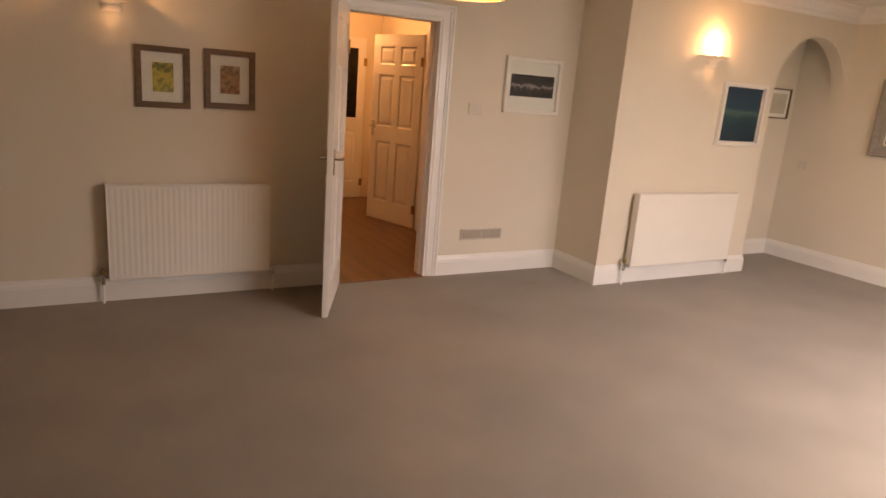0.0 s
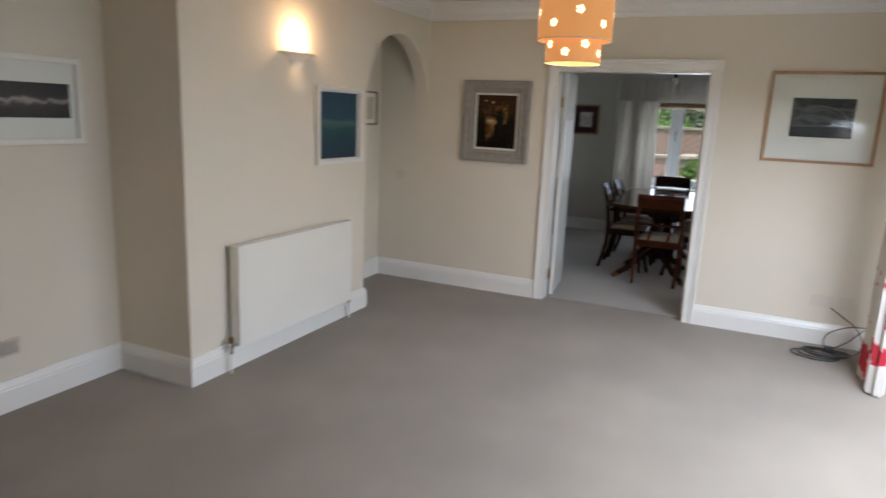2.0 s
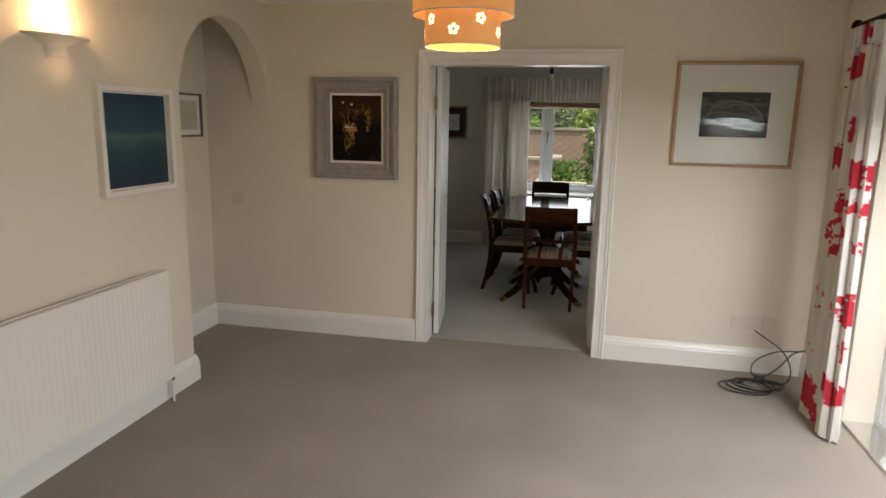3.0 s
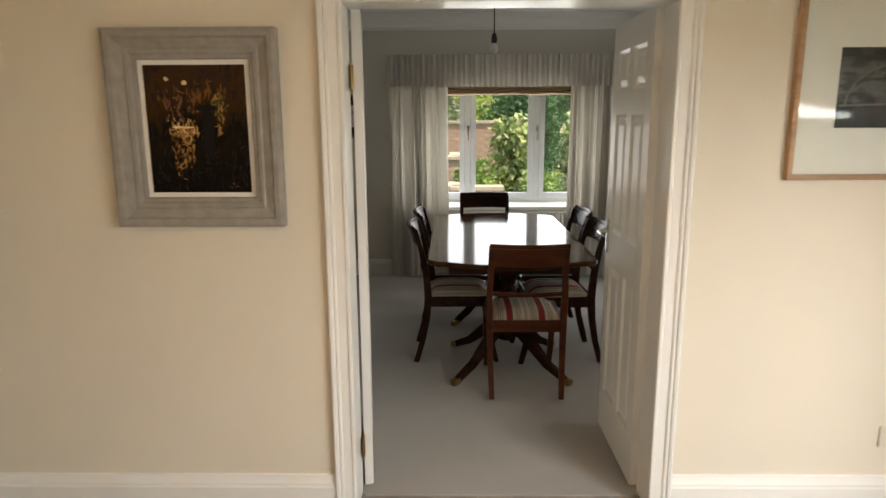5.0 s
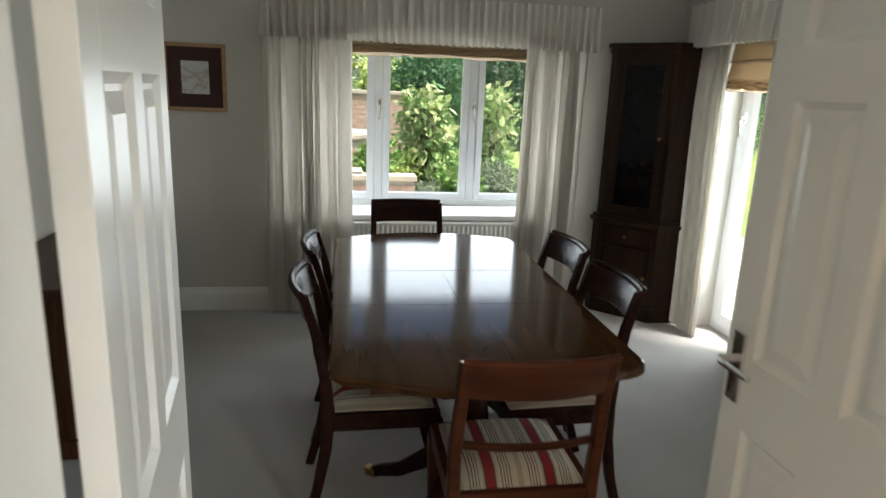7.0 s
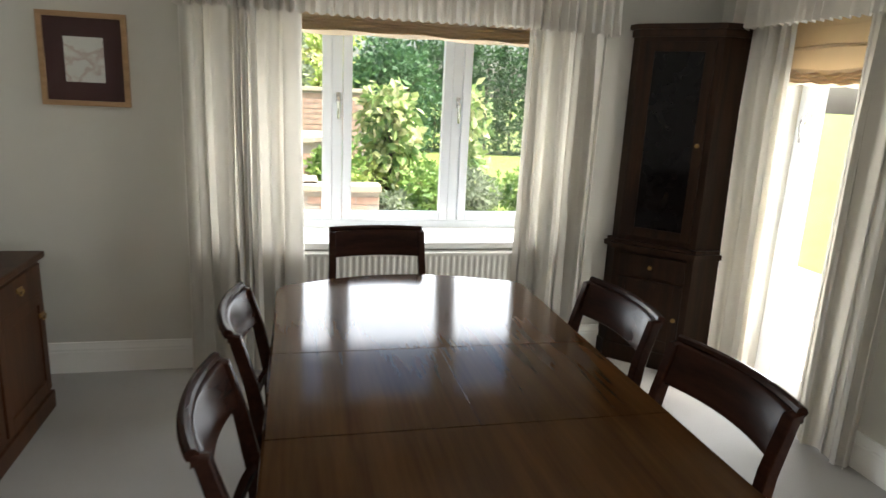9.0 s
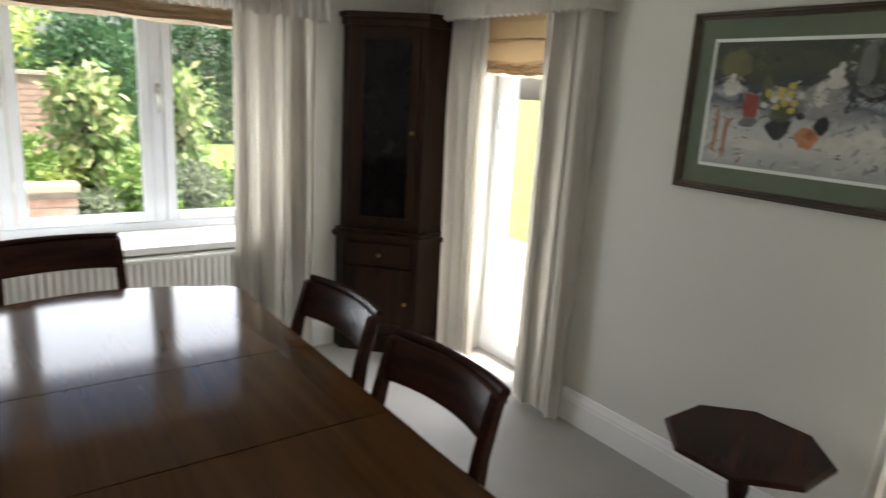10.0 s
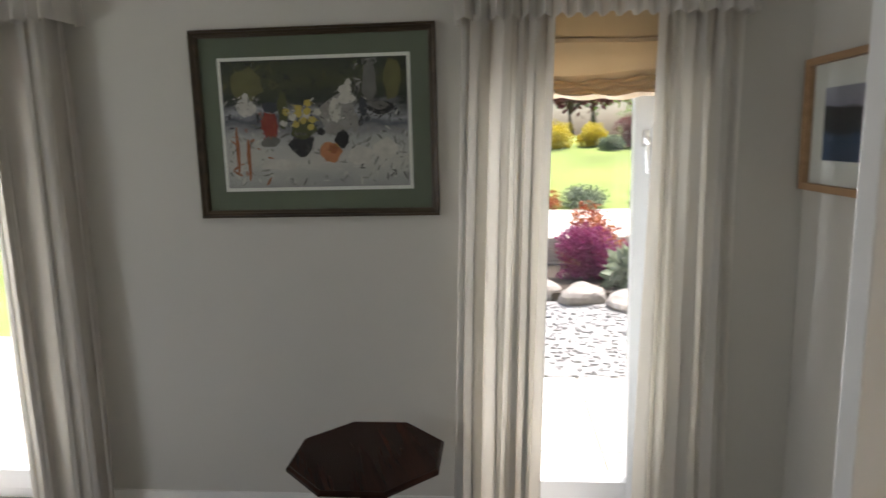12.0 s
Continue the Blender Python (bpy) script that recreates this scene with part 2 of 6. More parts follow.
def bar(bm, pts, width, depth, side):
    """A bar of rectangular section along points; side is the direction of its width; width and depth may vary."""
    pts = [Vector(p) for p in pts]
    n = len(pts)
    ws = width if isinstance(width, (list, tuple)) else [width] * n
    ds = depth if isinstance(depth, (list, tuple)) else [depth] * n
    side = Vector(side).normalized()
    rings = []
    for i, p in enumerate(pts):
        d = (pts[min(i + 1, n - 1)] - pts[max(i - 1, 0)]).normalized()
        u = d.cross(side).normalized()
        w, h = side * ws[i] / 2, u * ds[i] / 2
        c = 0.78
        rings.append([bm.verts.new(p + a * w + b * h) for a, b in ((-1, -c), (-c, -1), (c, -1), (1, -c), (1, c), (c, 1), (-c, 1), (-1, c))])
    for a, b in zip(rings[:-1], rings[1:]):
        for k in range(8):
            bm.faces.new((a[k], a[(k + 1) % 8], b[(k + 1) % 8], b[k]))
    bm.faces.new(rings[0])
    bm.faces.new(rings[-1])
    return bm


def sweep(bm, profile, rings_of):
    """Joins rings of points: rings_of(d, h) gives the corner points of the path for one profile point."""
    cols = [[bm.verts.new(p) for p in rings_of(d, h)] for d, h in profile]
    for a, b in zip(cols[:-1], cols[1:]):
        for i in range(len(a) - 1):
            bm.faces.new((a[i], a[i + 1], b[i + 1], b[i]))
    return bm


ARCHITRAVE = ((-0.004, -0.01), (-0.004, 0.014), (0.0, 0.018), (0.012, 0.018), (0.016, 0.013), (0.055, 0.016), (0.060, 0.022), (0.068, 0.024), (0.074, 0.020), (0.080, 0.028), (0.092, 0.030), (0.098, 0.026), (0.100, -0.01))
SKIRT = ((0.0, 0.0), (0.022, 0.0), (0.022, 0.112), (0.019, 0.120), (0.019, 0.128), (0.014, 0.140), (0.010, 0.152), (0.008, 0.160), (0.0, 0.162))
COVE = ((0.0, -0.135), (0.010, -0.135), (0.014, -0.120), (0.022, -0.110), (0.026, -0.085), (0.045, -0.050), (0.075, -0.026), (0.085, -0.024), (0.090, -0.012), (0.115, -0.010), (0.118, 0.0))


def architrave(name, u0, u1, zt, place, label, wide=1.0):
    """Moulded casing round an opening; place(u, z, h) maps along the wall, up and out of it."""
    bm = bmesh.new()
    sweep(bm, [(d * wide, h) for d, h in ARCHITRAVE], lambda d, h: [place(u0 - d, 0, h), place(u0 - d, zt + d, h), place(u1 + d, zt + d, h), place(u1 + d, 0, h)])
    return setting(name, bm, M_WHITE, label, "architrave")


def run_profile(name, profile, pts, z, mat, label, category, close=False):
    """A moulding along a polyline of the plan; it stands out to the left of its direction."""
    bm = bmesh.new()
    P2 = [Vector((*p, 0)) for p in pts]
    norm = []
    for i in range(len(P2)):
        a = (P2[i] - P2[i - 1]).normalized() if i > 0 else None
        b = (P2[i + 1] - P2[i]).normalized() if i < len(P2) - 1 else None
        na = Vector((-a.y, a.x, 0)) if a else None
        nb = Vector((-b.y, b.x, 0)) if b else None
        if na is None:
            norm.append(nb)
        elif nb is None:
            norm.append(na)
        else:
            s = na + nb
            norm.append(s / max(0.2, s.dot(na)))
    sweep(bm, profile, lambda d, h: [(p.x + q.x * d, p.y + q.y * d, z + h) for p, q in zip(P2, norm)])
    return setting(name, bm, mat, label, category)

# ---------------------------------------------------------------- the shell
YN, XD, XD2, YS = 4.295, 6.194, 6.325, -0.16      # hall wall, dividing wall (two faces), garden wall of the dining room
YL, YB = 0.03, -0.85                            # garden wall of the living room, and behind the start of the walk
BX0, BX1, BY = 3.332, 5.148, 3.738              # chimney breast
XW, YD = 10.205, 3.78                            # dining end wall, dining side wall
CEIL = 2.50
HX0, HX1 = 1.281, 2.036                           # hall door opening
DY0, DY1, DH = 1.365, 2.535, 1.97               # double door opening
PX0, PX1 = 2.2, 5.50                            # patio opening
AY = 4.228                                      # back of the alcove
SX0 = -2.6                                      # west wall

setting("floor_1", boxes((SX0, YL - 0.3, -0.1, XD2 - 0.02, YN + 0.02, 0), (SX0, YB - 0.12, -0.1, PX0 - 0.3, YL - 0.3, 0)), M_CARPET, "taupe wool carpet of the empty living room", "carpet")
setting("floor_2", boxes((XD2 - 0.02, YS - 0.3, -0.1, XW + 0.2, YD + 0.02, 0.0)), M_CARPET2, "pale grey-beige carpet of the dining room", "carpet")
setting("ceiling_1", boxes((SX0, YB - 0.12, CEIL, XD, YN + 0.4, CEIL + 0.12)), M_CEIL, "white painted plaster ceiling of the living room", "ceiling")
setting("ceiling_2", boxes((XD, YS - 0.3, CEIL, XW + 0.4, YD + 0.2, CEIL + 0.12)), M_CEIL, "white painted plaster ceiling of the dining room", "ceiling")

setting("wall_north", boxes((SX0 - 0.1, YN, 0, HX0, YN + 0.13, CEIL), (HX1, YN, 0, BX0, YN + 0.13, CEIL), (HX0, YN, DH, HX1, YN + 0.13, CEIL)), M_CREAM, "cream painted living room wall with a hall doorway", "wall")
setting("wall_west", boxes((SX0 - 0.12, YB - 0.12, 0, SX0, YN, CEIL)), M_CREAM, "plain cream painted wall closing the living room", "wall")
setting("chimney_breast", boxes((BX0, BY, 0, BX1, YN + 0.13, CEIL)), M_CREAM, "cream painted chimney breast standing out from the wall", "wall")
setting("wall_alcove", boxes((BX1, AY, 0, XD, YN + 0.13, CEIL)), M_CREAM, "cream painted back wall of the arched alcove", "wall")


def arch_panel():
    bm = bmesh.new()
    cx, r, zs, n = (BX1 + XD) / 2, (XD - BX1) / 2, 1.675, 28
    fr, bk = [], []
    for y, col in ((BY, fr), (BY + 0.13, bk)):
        for i in range(n + 1):
            a = math.pi * (1 - i / n)
            x, z = cx + r * math.cos(a), zs + r * math.sin(a)
            col.append((bm.verts.new((x, y, z)), bm.verts.new((x, y, CEIL))))
    for i in range(n):
        bm.faces.new((fr[i][0], fr[i + 1][0], fr[i + 1][1], fr[i][1]))
        bm.faces.new((bk[i][0], bk[i][1], bk[i + 1][1], bk[i + 1][0]))
        bm.faces.new((fr[i][0], bk[i][0], bk[i + 1][0], fr[i + 1][0]))
    return bm


setting("wall_arch", arch_panel(), M_CREAM, "cream plaster round arch over the alcove", "arch", smooth=True)
# dividing wall, painted differently on its two sides
setting("wall_divider", boxes((XD, YS - 0.3, 0, XD2 - 0.06, DY0, CEIL), (XD, DY1, 0, XD2 - 0.06, YN + 0.13, CEIL), (XD, DY0, DH, XD2 - 0.06, DY1, CEIL)), M_CREAM, "cream painted wall with a double doorway to the dining room", "wall")
setting("wall_dining_west", boxes((XD2 - 0.06, YS - 0.3, 0, XD2, DY0, CEIL), (XD2 - 0.06, DY1, 0, XD2, YD + 0.13, CEIL), (XD2 - 0.06, DY0, DH, XD2, DY1, CEIL)), M_GREY, "pale grey dining room wall round the double doorway", "wall")
setting("wall_dining_north", boxes((XD2, YD, 0, XW + 0.4, YD + 0.13, CEIL)), M_GREY, "pale grey dining room wall behind the sideboard", "wall")
# dining end wall with its window
WY0, WY1, WZ0, WZ1 = 0.66, 2.64, 0.685, 2.04
setting("wall_dining_east", boxes((XW, YS - 0.3, 0, XW + 0.44, WY0, CEIL), (XW, WY1, 0, XW + 0.44, YD, CEIL), (XW, WY0, 0, XW + 0.44, WY1, WZ0), (XW, WY0, WZ1, XW + 0.44, WY1, CEIL)), M_GREY, "pale grey dining room wall with a wide window", "wall")
# garden wall: living part with the patio opening, dining part with two tall glazed openings
G0, G1, G2, G3 = 6.70, 7.42, 9.00, 9.715
GT, GO = 2.10, YS - 0.30
setting("wall_south", boxes((SX0 - 0.1, YB - 0.12, 0, PX0 - 0.3, YB, CEIL), (PX0 - 0.3, YB - 0.12, 0, PX0, YL, CEIL), (PX0, YL - 0.30, 2.10, PX1, YL, CEIL), (PX1, YL - 0.30, 0, XD, YL, CEIL)), M_CREAM, "cream painted garden wall with a wide patio opening", "wall")
setting("wall_dining_south", boxes((XD2, GO, 0, G0, YS, CEIL), (G0, GO, GT, G1, YS, CEIL), (G1, GO, 0, G2, YS, CEIL), (G2, GO, GT, G3, YS, CEIL), (G3, GO, 0, XW, YS, CEIL)), M_GREY, "pale grey dining wall with two tall glazed openings", "wall")

# skirtings and cornices (each stands out to the left of its run)
SK = "white gloss moulded skirting board"
for pts in ([(HX0 - 0.1, YN), (SX0, YN), (SX0, YB), (PX0 - 0.3, YB), (PX0 - 0.3, YL), (PX0, YL)], [(XD, DY1 + 0.08), (XD, AY), (BX1, AY), (BX1, BY), (BX0, BY), (BX0, YN), (HX1 + 0.1, YN)], [(PX1, YL), (XD, YL), (XD, DY0 - 0.08)]):
    run_profile("baseboard", SKIRT, pts, 0, M_WHITE, SK, "skirting")
for pts in ([(XD2, DY0 - 0.08), (XD2, YS), (G0 - 0.02, YS)], [(G1 + 0.02, YS), (G2 - 0.02, YS)], [(G3 + 0.02, YS), (XW, YS), (XW, YD), (XD2, YD), (XD2, DY1 + 0.08)]):
    run_profile("baseboard", SKIRT, pts, 0, M_WHITE, SK + " of the dining room", "skirting")
run_profile("cornice", COVE, [(XD, YL), (XD, BY), (BX0, BY), (BX0, YN), (SX0, YN), (SX0, YB), (PX0 - 0.3, YB), (PX0 - 0.3, YL), (XD, YL)], CEIL, M_CEIL, "white plaster cornice of the living room", "cornice")
run_profile("cornice", COVE, [(XD2, YS), (XW, YS), (XW, YD), (XD2, YD), (XD2, YS)], CEIL, M_CEIL, "white plaster cornice of the dining room", "cornice")

# casings and linings
architrave("architrave", HX0, HX1, DH, lambda u, z, h: (u, YN - h, z), "white moulded casing of the hall doorway")
architrave("architrave", -DY1, -DY0, DH, lambda u, z, h: (XD - h, -u, z), "white moulded casing of the double doorway", 0.82)
architrave("architrave", DY0, DY1, DH, lambda u, z, h: (XD2 + h, u, z), "white moulded casing inside the dining room", 0.82)
setting("door_lining", boxes((HX0 - 0.004, YN - 0.012, 0, HX0 + 0.02, YN + 0.145, DH), (HX1 - 0.02, YN - 0.012, 0, HX1 + 0.004, YN + 0.145, DH), (HX0 + 0.02, YN - 0.012, DH - 0.02, HX1 - 0.02, YN + 0.145, DH + 0.004), (HX0 + 0.02, YN + 0.05, 0, HX0 + 0.032, YN + 0.09, DH - 0.02), (HX1 - 0.032, YN + 0.05, 0, HX1 - 0.02, YN + 0.09, DH - 0.02)), M_WHITE, "white painted lining of the hall doorway", "door frame")
setting("door_lining", boxes((XD - 0.012, DY0 - 0.02, 0, XD2 + 0.012, DY0 + 0.004, DH), (XD - 0.012, DY1 - 0.004, 0, XD2 + 0.012, DY1 + 0.02, DH), (XD - 0.012, DY0 + 0.004, DH - 0.02, XD2 + 0.012, DY1 - 0.004, DH + 0.004)), M_WHITE, "white painted lining of the double doorway", "door frame")

# ---------------------------------------------------------------- doors
def panel_door(name, width, height, m, label, cols=2, hinge_sign=1, handle=True, glazed=False, reach=0.0):
    """A panelled leaf in its own frame: hinge edge at x = 0, free edge at x = width, thickness along y."""
    t, st, mid = 0.036, 0.105 if width > 0.65 else 0.085, 0.09 if width > 0.65 else 0.07
    door = thing(name, m, label, "door")
    rows = ((0.0, 0.21), (0.86, 1.02), (height - 0.12, height)) if glazed else ((0.0, 0.21), (0.86, 1.02), (1.56, 1.66), (height - 0.12, height))
    bm = bmesh.new()
    box(bm, 0, -t / 2, 0, st, t / 2, height, 0.002)
    box(bm, width - st, -t / 2, 0, width, t / 2, height, 0.002)
    c = width / 2
    for a, b in rows:
        box(bm, st, -t / 2, a, width - st, t / 2, b)
    if not glazed:
        for (_, a), (b, _) in zip(rows[:-1], rows[1:]):
            box(bm, c - mid / 2, -t / 2, a, c + mid / 2, t / 2, b)
    part("leaf", bm, M_WHITE, door)
    for (_, a), (b, _) in zip(rows[:-1], rows[1:]):
        for x0, x1 in ((st, c - mid / 2), (c + mid / 2, width - st)):
            if glazed and a > 0.9:
                continue
            bm = bmesh.new()
            w, h = (x1 - x0) / 2, (b - a) / 2
            for s in (-1, 1):
                rings = []
                for d, y in ((0.0, t / 2), (0.014, t / 2 - 0.010), (0.022, t / 2 - 0.010), (0.048, t / 2 - 0.003)):
                    rings.append([bm.verts.new(((x0 + x1) / 2 + sx * (w - d), s * y, (a + b) / 2 + sz * (h - d))) for sx, sz in ((-1, -1), (1, -1), (1, 1), (-1, 1))])
                for p, q in zip(rings[:-1], rings[1:]):
                    for k in range(4):
                        bm.faces.new((p[k], p[(k + 1) % 4], q[(k + 1) % 4], q[k]))
                bm.faces.new(rings[-1])
            part("panel", bm, M_WHITE, door)
    for z in (0.20, 1.70):
        bm = lathe(bmesh.new(), ((0.0, -0.045), (0.007, -0.045), (0.007, 0.045), (0.0, 0.045)), 10)
        box(bm, -reach, -0.002, -0.045, 0.035, 0.002, 0.045)
        if reach:
            lathe(bm, ((0.0, -0.045), (0.009, -0.045), (0.009, 0.045), (0.0, 0.045)), 10, (-reach * 0.45, 0.0))
        bmesh.ops.transform(bm, matrix=Matrix.Translation((-0.004, hinge_sign * (t / 2 + 0.004), z)), verts=bm.verts)
        part("hinge", bm, M_BRASS, door, "brass butt hinge")
    if handle:
        for s in (-1, 1):
            bm = bmesh.new()
            box(bm, width - 0.062, min(s * t / 2, s * (t / 2 + 0.008)), 0.91, width - 0.020, max(s * t / 2, s * (t / 2 + 0.008)), 1.07, 0.003)
            tube(bm, [(width - 0.041, s * (t / 2 + 0.006), 1.01), (width - 0.041, s * (t / 2 + 0.045), 1.01), (width - 0.055, s * (t / 2 + 0.052), 1.01), (width - 0.145, s * (t / 2 + 0.050), 1.008)], [0.010, 0.009, 0.009, 0.007], 10)
            part("door_handle", bm, M_CHROME, door, "chrome lever handle on a back plate", smooth=True)
    return door


hall_door = panel_door("hall_door", 0.755, 1.965, pose(HX0 + 0.015, YN - 0.02, 0.006, 0, 0, -115), "white six-panel door standing open into the living room")
panel_door("dining_door", 0.590, 1.955, pose(6.368, 1.374, 0.008, 0, 0, 0.4), "white six-panel leaf of the open double doors", hinge_sign=-1, reach=0.07)
panel_door("dining_door", 0.590, 1.955, pose(6.368, 2.508, 0.008, 0, 0, 7), "white six-panel leaf folded back beside the doorway", hinge_sign=1, handle=False, reach=0.07)


# ---------------------------------------------------------------- table and chairs
TX0, TX1, TYC, TW, TZ = 7.315, 9.34, 1.80, 0.495, 0.755


def table_outline(grow=0.0, n=10):
    """Corners and bowed ends of the table top, anticlockwise."""
    pts = []
    L = (TX1 - TX0) / 2 + grow
    W = TW + grow
    bow, r = 0.10, 0.10
    for sx, sy in ((1, -1), (1, 1), (-1, 1), (-1, -1)):
        a0 = {(1, -1): -90, (1, 1): 0, (-1, 1): 90, (-1, -1): 180}[sx, sy]
        cx, cy = sx * (L - bow - r), sy * (W - r)
        for i in range(n + 1):
            a = radians(a0 + 90 * i / n)
            pts.append((cx + r * math.cos(a), cy + r * math.sin(a)))
        if (sx, sy) in ((1, -1), (-1, 1)):
            for i in range(1, n):
                f = -1 + 2 * i / n
                pts.append((sx * (L - bow + bow * (1 - f * f)), sx * f * (W - r)))
    return pts


def dining_table():
    tb = thing("dining_table", pose((TX0 + TX1) / 2, TYC, 0), "polished mahogany extending dining table on pedestal legs", "table")
    out = table_outline()
    cut = (-0.265, 0.205)

    def clip(poly, lo, hi):
        for x, keep in ((lo, 1), (hi, -1)):
            res = []
            for (ax, ay), (bx, by) in zip(poly, poly[1:] + poly[:1]):
                ia, ib = (ax - x) * keep >= 0, (bx - x) * keep >= 0
                if ia:
                    res.append((ax, ay))
                if ia != ib:
                    f = (x - ax) / (bx - ax)
                    res.append((x, ay + f * (by - ay)))
            poly = res
        return poly
    for name, lo, hi in (("table_top", -2, cut[0] - 0.004), ("extension_leaf", cut[0] + 0.0005, cut[1] - 0.0005), ("table_top", cut[1] + 0.004, 2)):
        poly = clip(out, lo, hi)
        bm = bmesh.new()
        cx = sum(p[0] for p in poly) / len(poly)
        rings = []
        for d, z in ((-0.018, TZ - 0.032), (-0.006, TZ - 0.030), (0.0, TZ - 0.024), (-0.005, TZ - 0.018), (0.0, TZ - 0.012), (-0.002, TZ - 0.004), (-0.008, TZ)):
            ring = []
            for x, y in poly:
                k = 1 + d / TW
                xx = x if abs(x - lo) < 1e-6 or abs(x - hi) < 1e-6 else x + d * (1 if x > 0 else -1) * min(1, max(0, (abs(x) - 0.8) / 0.1))
                ring.append(bm.verts.new((xx, y * k, z)))
            rings.append(ring)
        for a, b in zip(rings[:-1], rings[1:]):
            for i in range(len(a)):
                bm.faces.new((a[i], a[(i + 1) % len(a)], b[(i + 1) % len(a)], b[i]))
        bm.faces.new(rings[0])
        bm.faces.new(rings[-1])
        part(name, bm, M_TABLE, tb)
    part("joint_strip", boxes((cut[0], -0.003, TZ - 0.010, cut[1], 0.0, TZ + 0.0006)), M_MAHOG, tb)
    bm = boxes((-0.82, -0.37, TZ - 0.095, 0.82, -0.345, TZ - 0.032), (-0.82, 0.345, TZ - 0.095, 0.82, 0.37, TZ - 0.032), (-0.82, -0.345, TZ - 0.095, -0.795, 0.345, TZ - 0.032), (0.795, -0.345, TZ - 0.095, 0.82, 0.345, TZ - 0.032))
    part("apron", bm, M_MAHOG, tb)
    for x in (-0.56, 0.56):
        ped = part("pedestal", lathe(bmesh.new(), ((0.03, 0.17), (0.055, 0.18), (0.062, 0.21), (0.045, 0.25), (0.038, 0.30), (0.05, 0.36), (0.066, 0.43), (0.058, 0.50), (0.04, 0.54), (0.055, 0.57), (0.06, 0.60), (0.09, 0.63), (0.10, TZ - 0.032)), 20), M_MAHOG, tb, "turned mahogany column", smooth=True)
        ped.location = (x, 0, 0)
        for k in range(4):
            a = radians(45 + 90 * k)
            c, s = math.cos(a), math.sin(a)
            pts = [(r * c, r * s, z) for r, z in ((0.04, 0.27), (0.12, 0.25), (0.22, 0.17), (0.32, 0.09), (0.42, 0.045), (0.46, 0.022))]
            leg = part("splayed_leg", bar(bmesh.new(), pts, [0.05, 0.05, 0.045, 0.04, 0.036, 0.034], [0.09, 0.085, 0.065, 0.05, 0.042, 0.04], (-s, c, 0)), M_MAHOG, ped, smooth=True)
            foot = part("caster_cap", bar(bmesh.new(), [(0.44 * c, 0.44 * s, 0.026), (0.49 * c, 0.49 * s, 0.020)], 0.040, 0.038, (-s, c, 0)), M_BRASS, ped, "brass toe cap")
    return tb


dining_table()


def stripe_fabric():
    """Ticking: ivory with dark pinstripe groups and a red band between, across the seat's x."""
    m = material("striped_seat_cloth", (0.62, 0.58, 0.48), 0.9, 0, 0.05, 8, 0.3, 700)
    n, l = m.node_tree.nodes, m.node_tree.links
    tc, sep = n.new("ShaderNodeTexCoord"), n.new("ShaderNodeSeparateXYZ")
    l.new(tc.outputs["Object"], sep.inputs[0])
    mul, fr = n.new("ShaderNodeMath"), n.new("ShaderNodeMath")
    mul.operation, fr.operation = "MULTIPLY_ADD", "FRACT"
    mul.inputs[1].default_value, mul.inputs[2].default_value = 1 / 0.182, 10.0
    l.new(sep.outputs["Y"], mul.inputs[0])
    l.new(mul.outputs[0], fr.inputs[0])
    r = n.new("ShaderNodeValToRGB")
    r.color_ramp.interpolation = "CONSTANT"
    iv, dk, rd, bg = (0.62, 0.57, 0.46), (0.06, 0.05, 0.045), (0.30, 0.025, 0.03), (0.45, 0.40, 0.31)
    ramp_stops(r, [(0.0, bg), (0.04, iv), (0.15, dk), (0.165, iv), (0.20, dk), (0.215, iv), (0.25, dk), (0.265, iv), (0.30, dk), (0.315, iv), (0.38, bg), (0.41, dk), (0.425, rd), (0.575, dk), (0.59, bg), (0.62, iv), (0.68, dk), (0.695, iv), (0.73, dk), (0.745, iv), (0.78, dk), (0.795, iv), (0.83, dk), (0.845, iv), (0.95, bg)])
    l.new(fr.outputs[0], r.inputs[0])
    l.new(r.outputs[0], n["Principled BSDF"].inputs["Base Color"])
    return m


M_STRIPE = stripe_fabric()


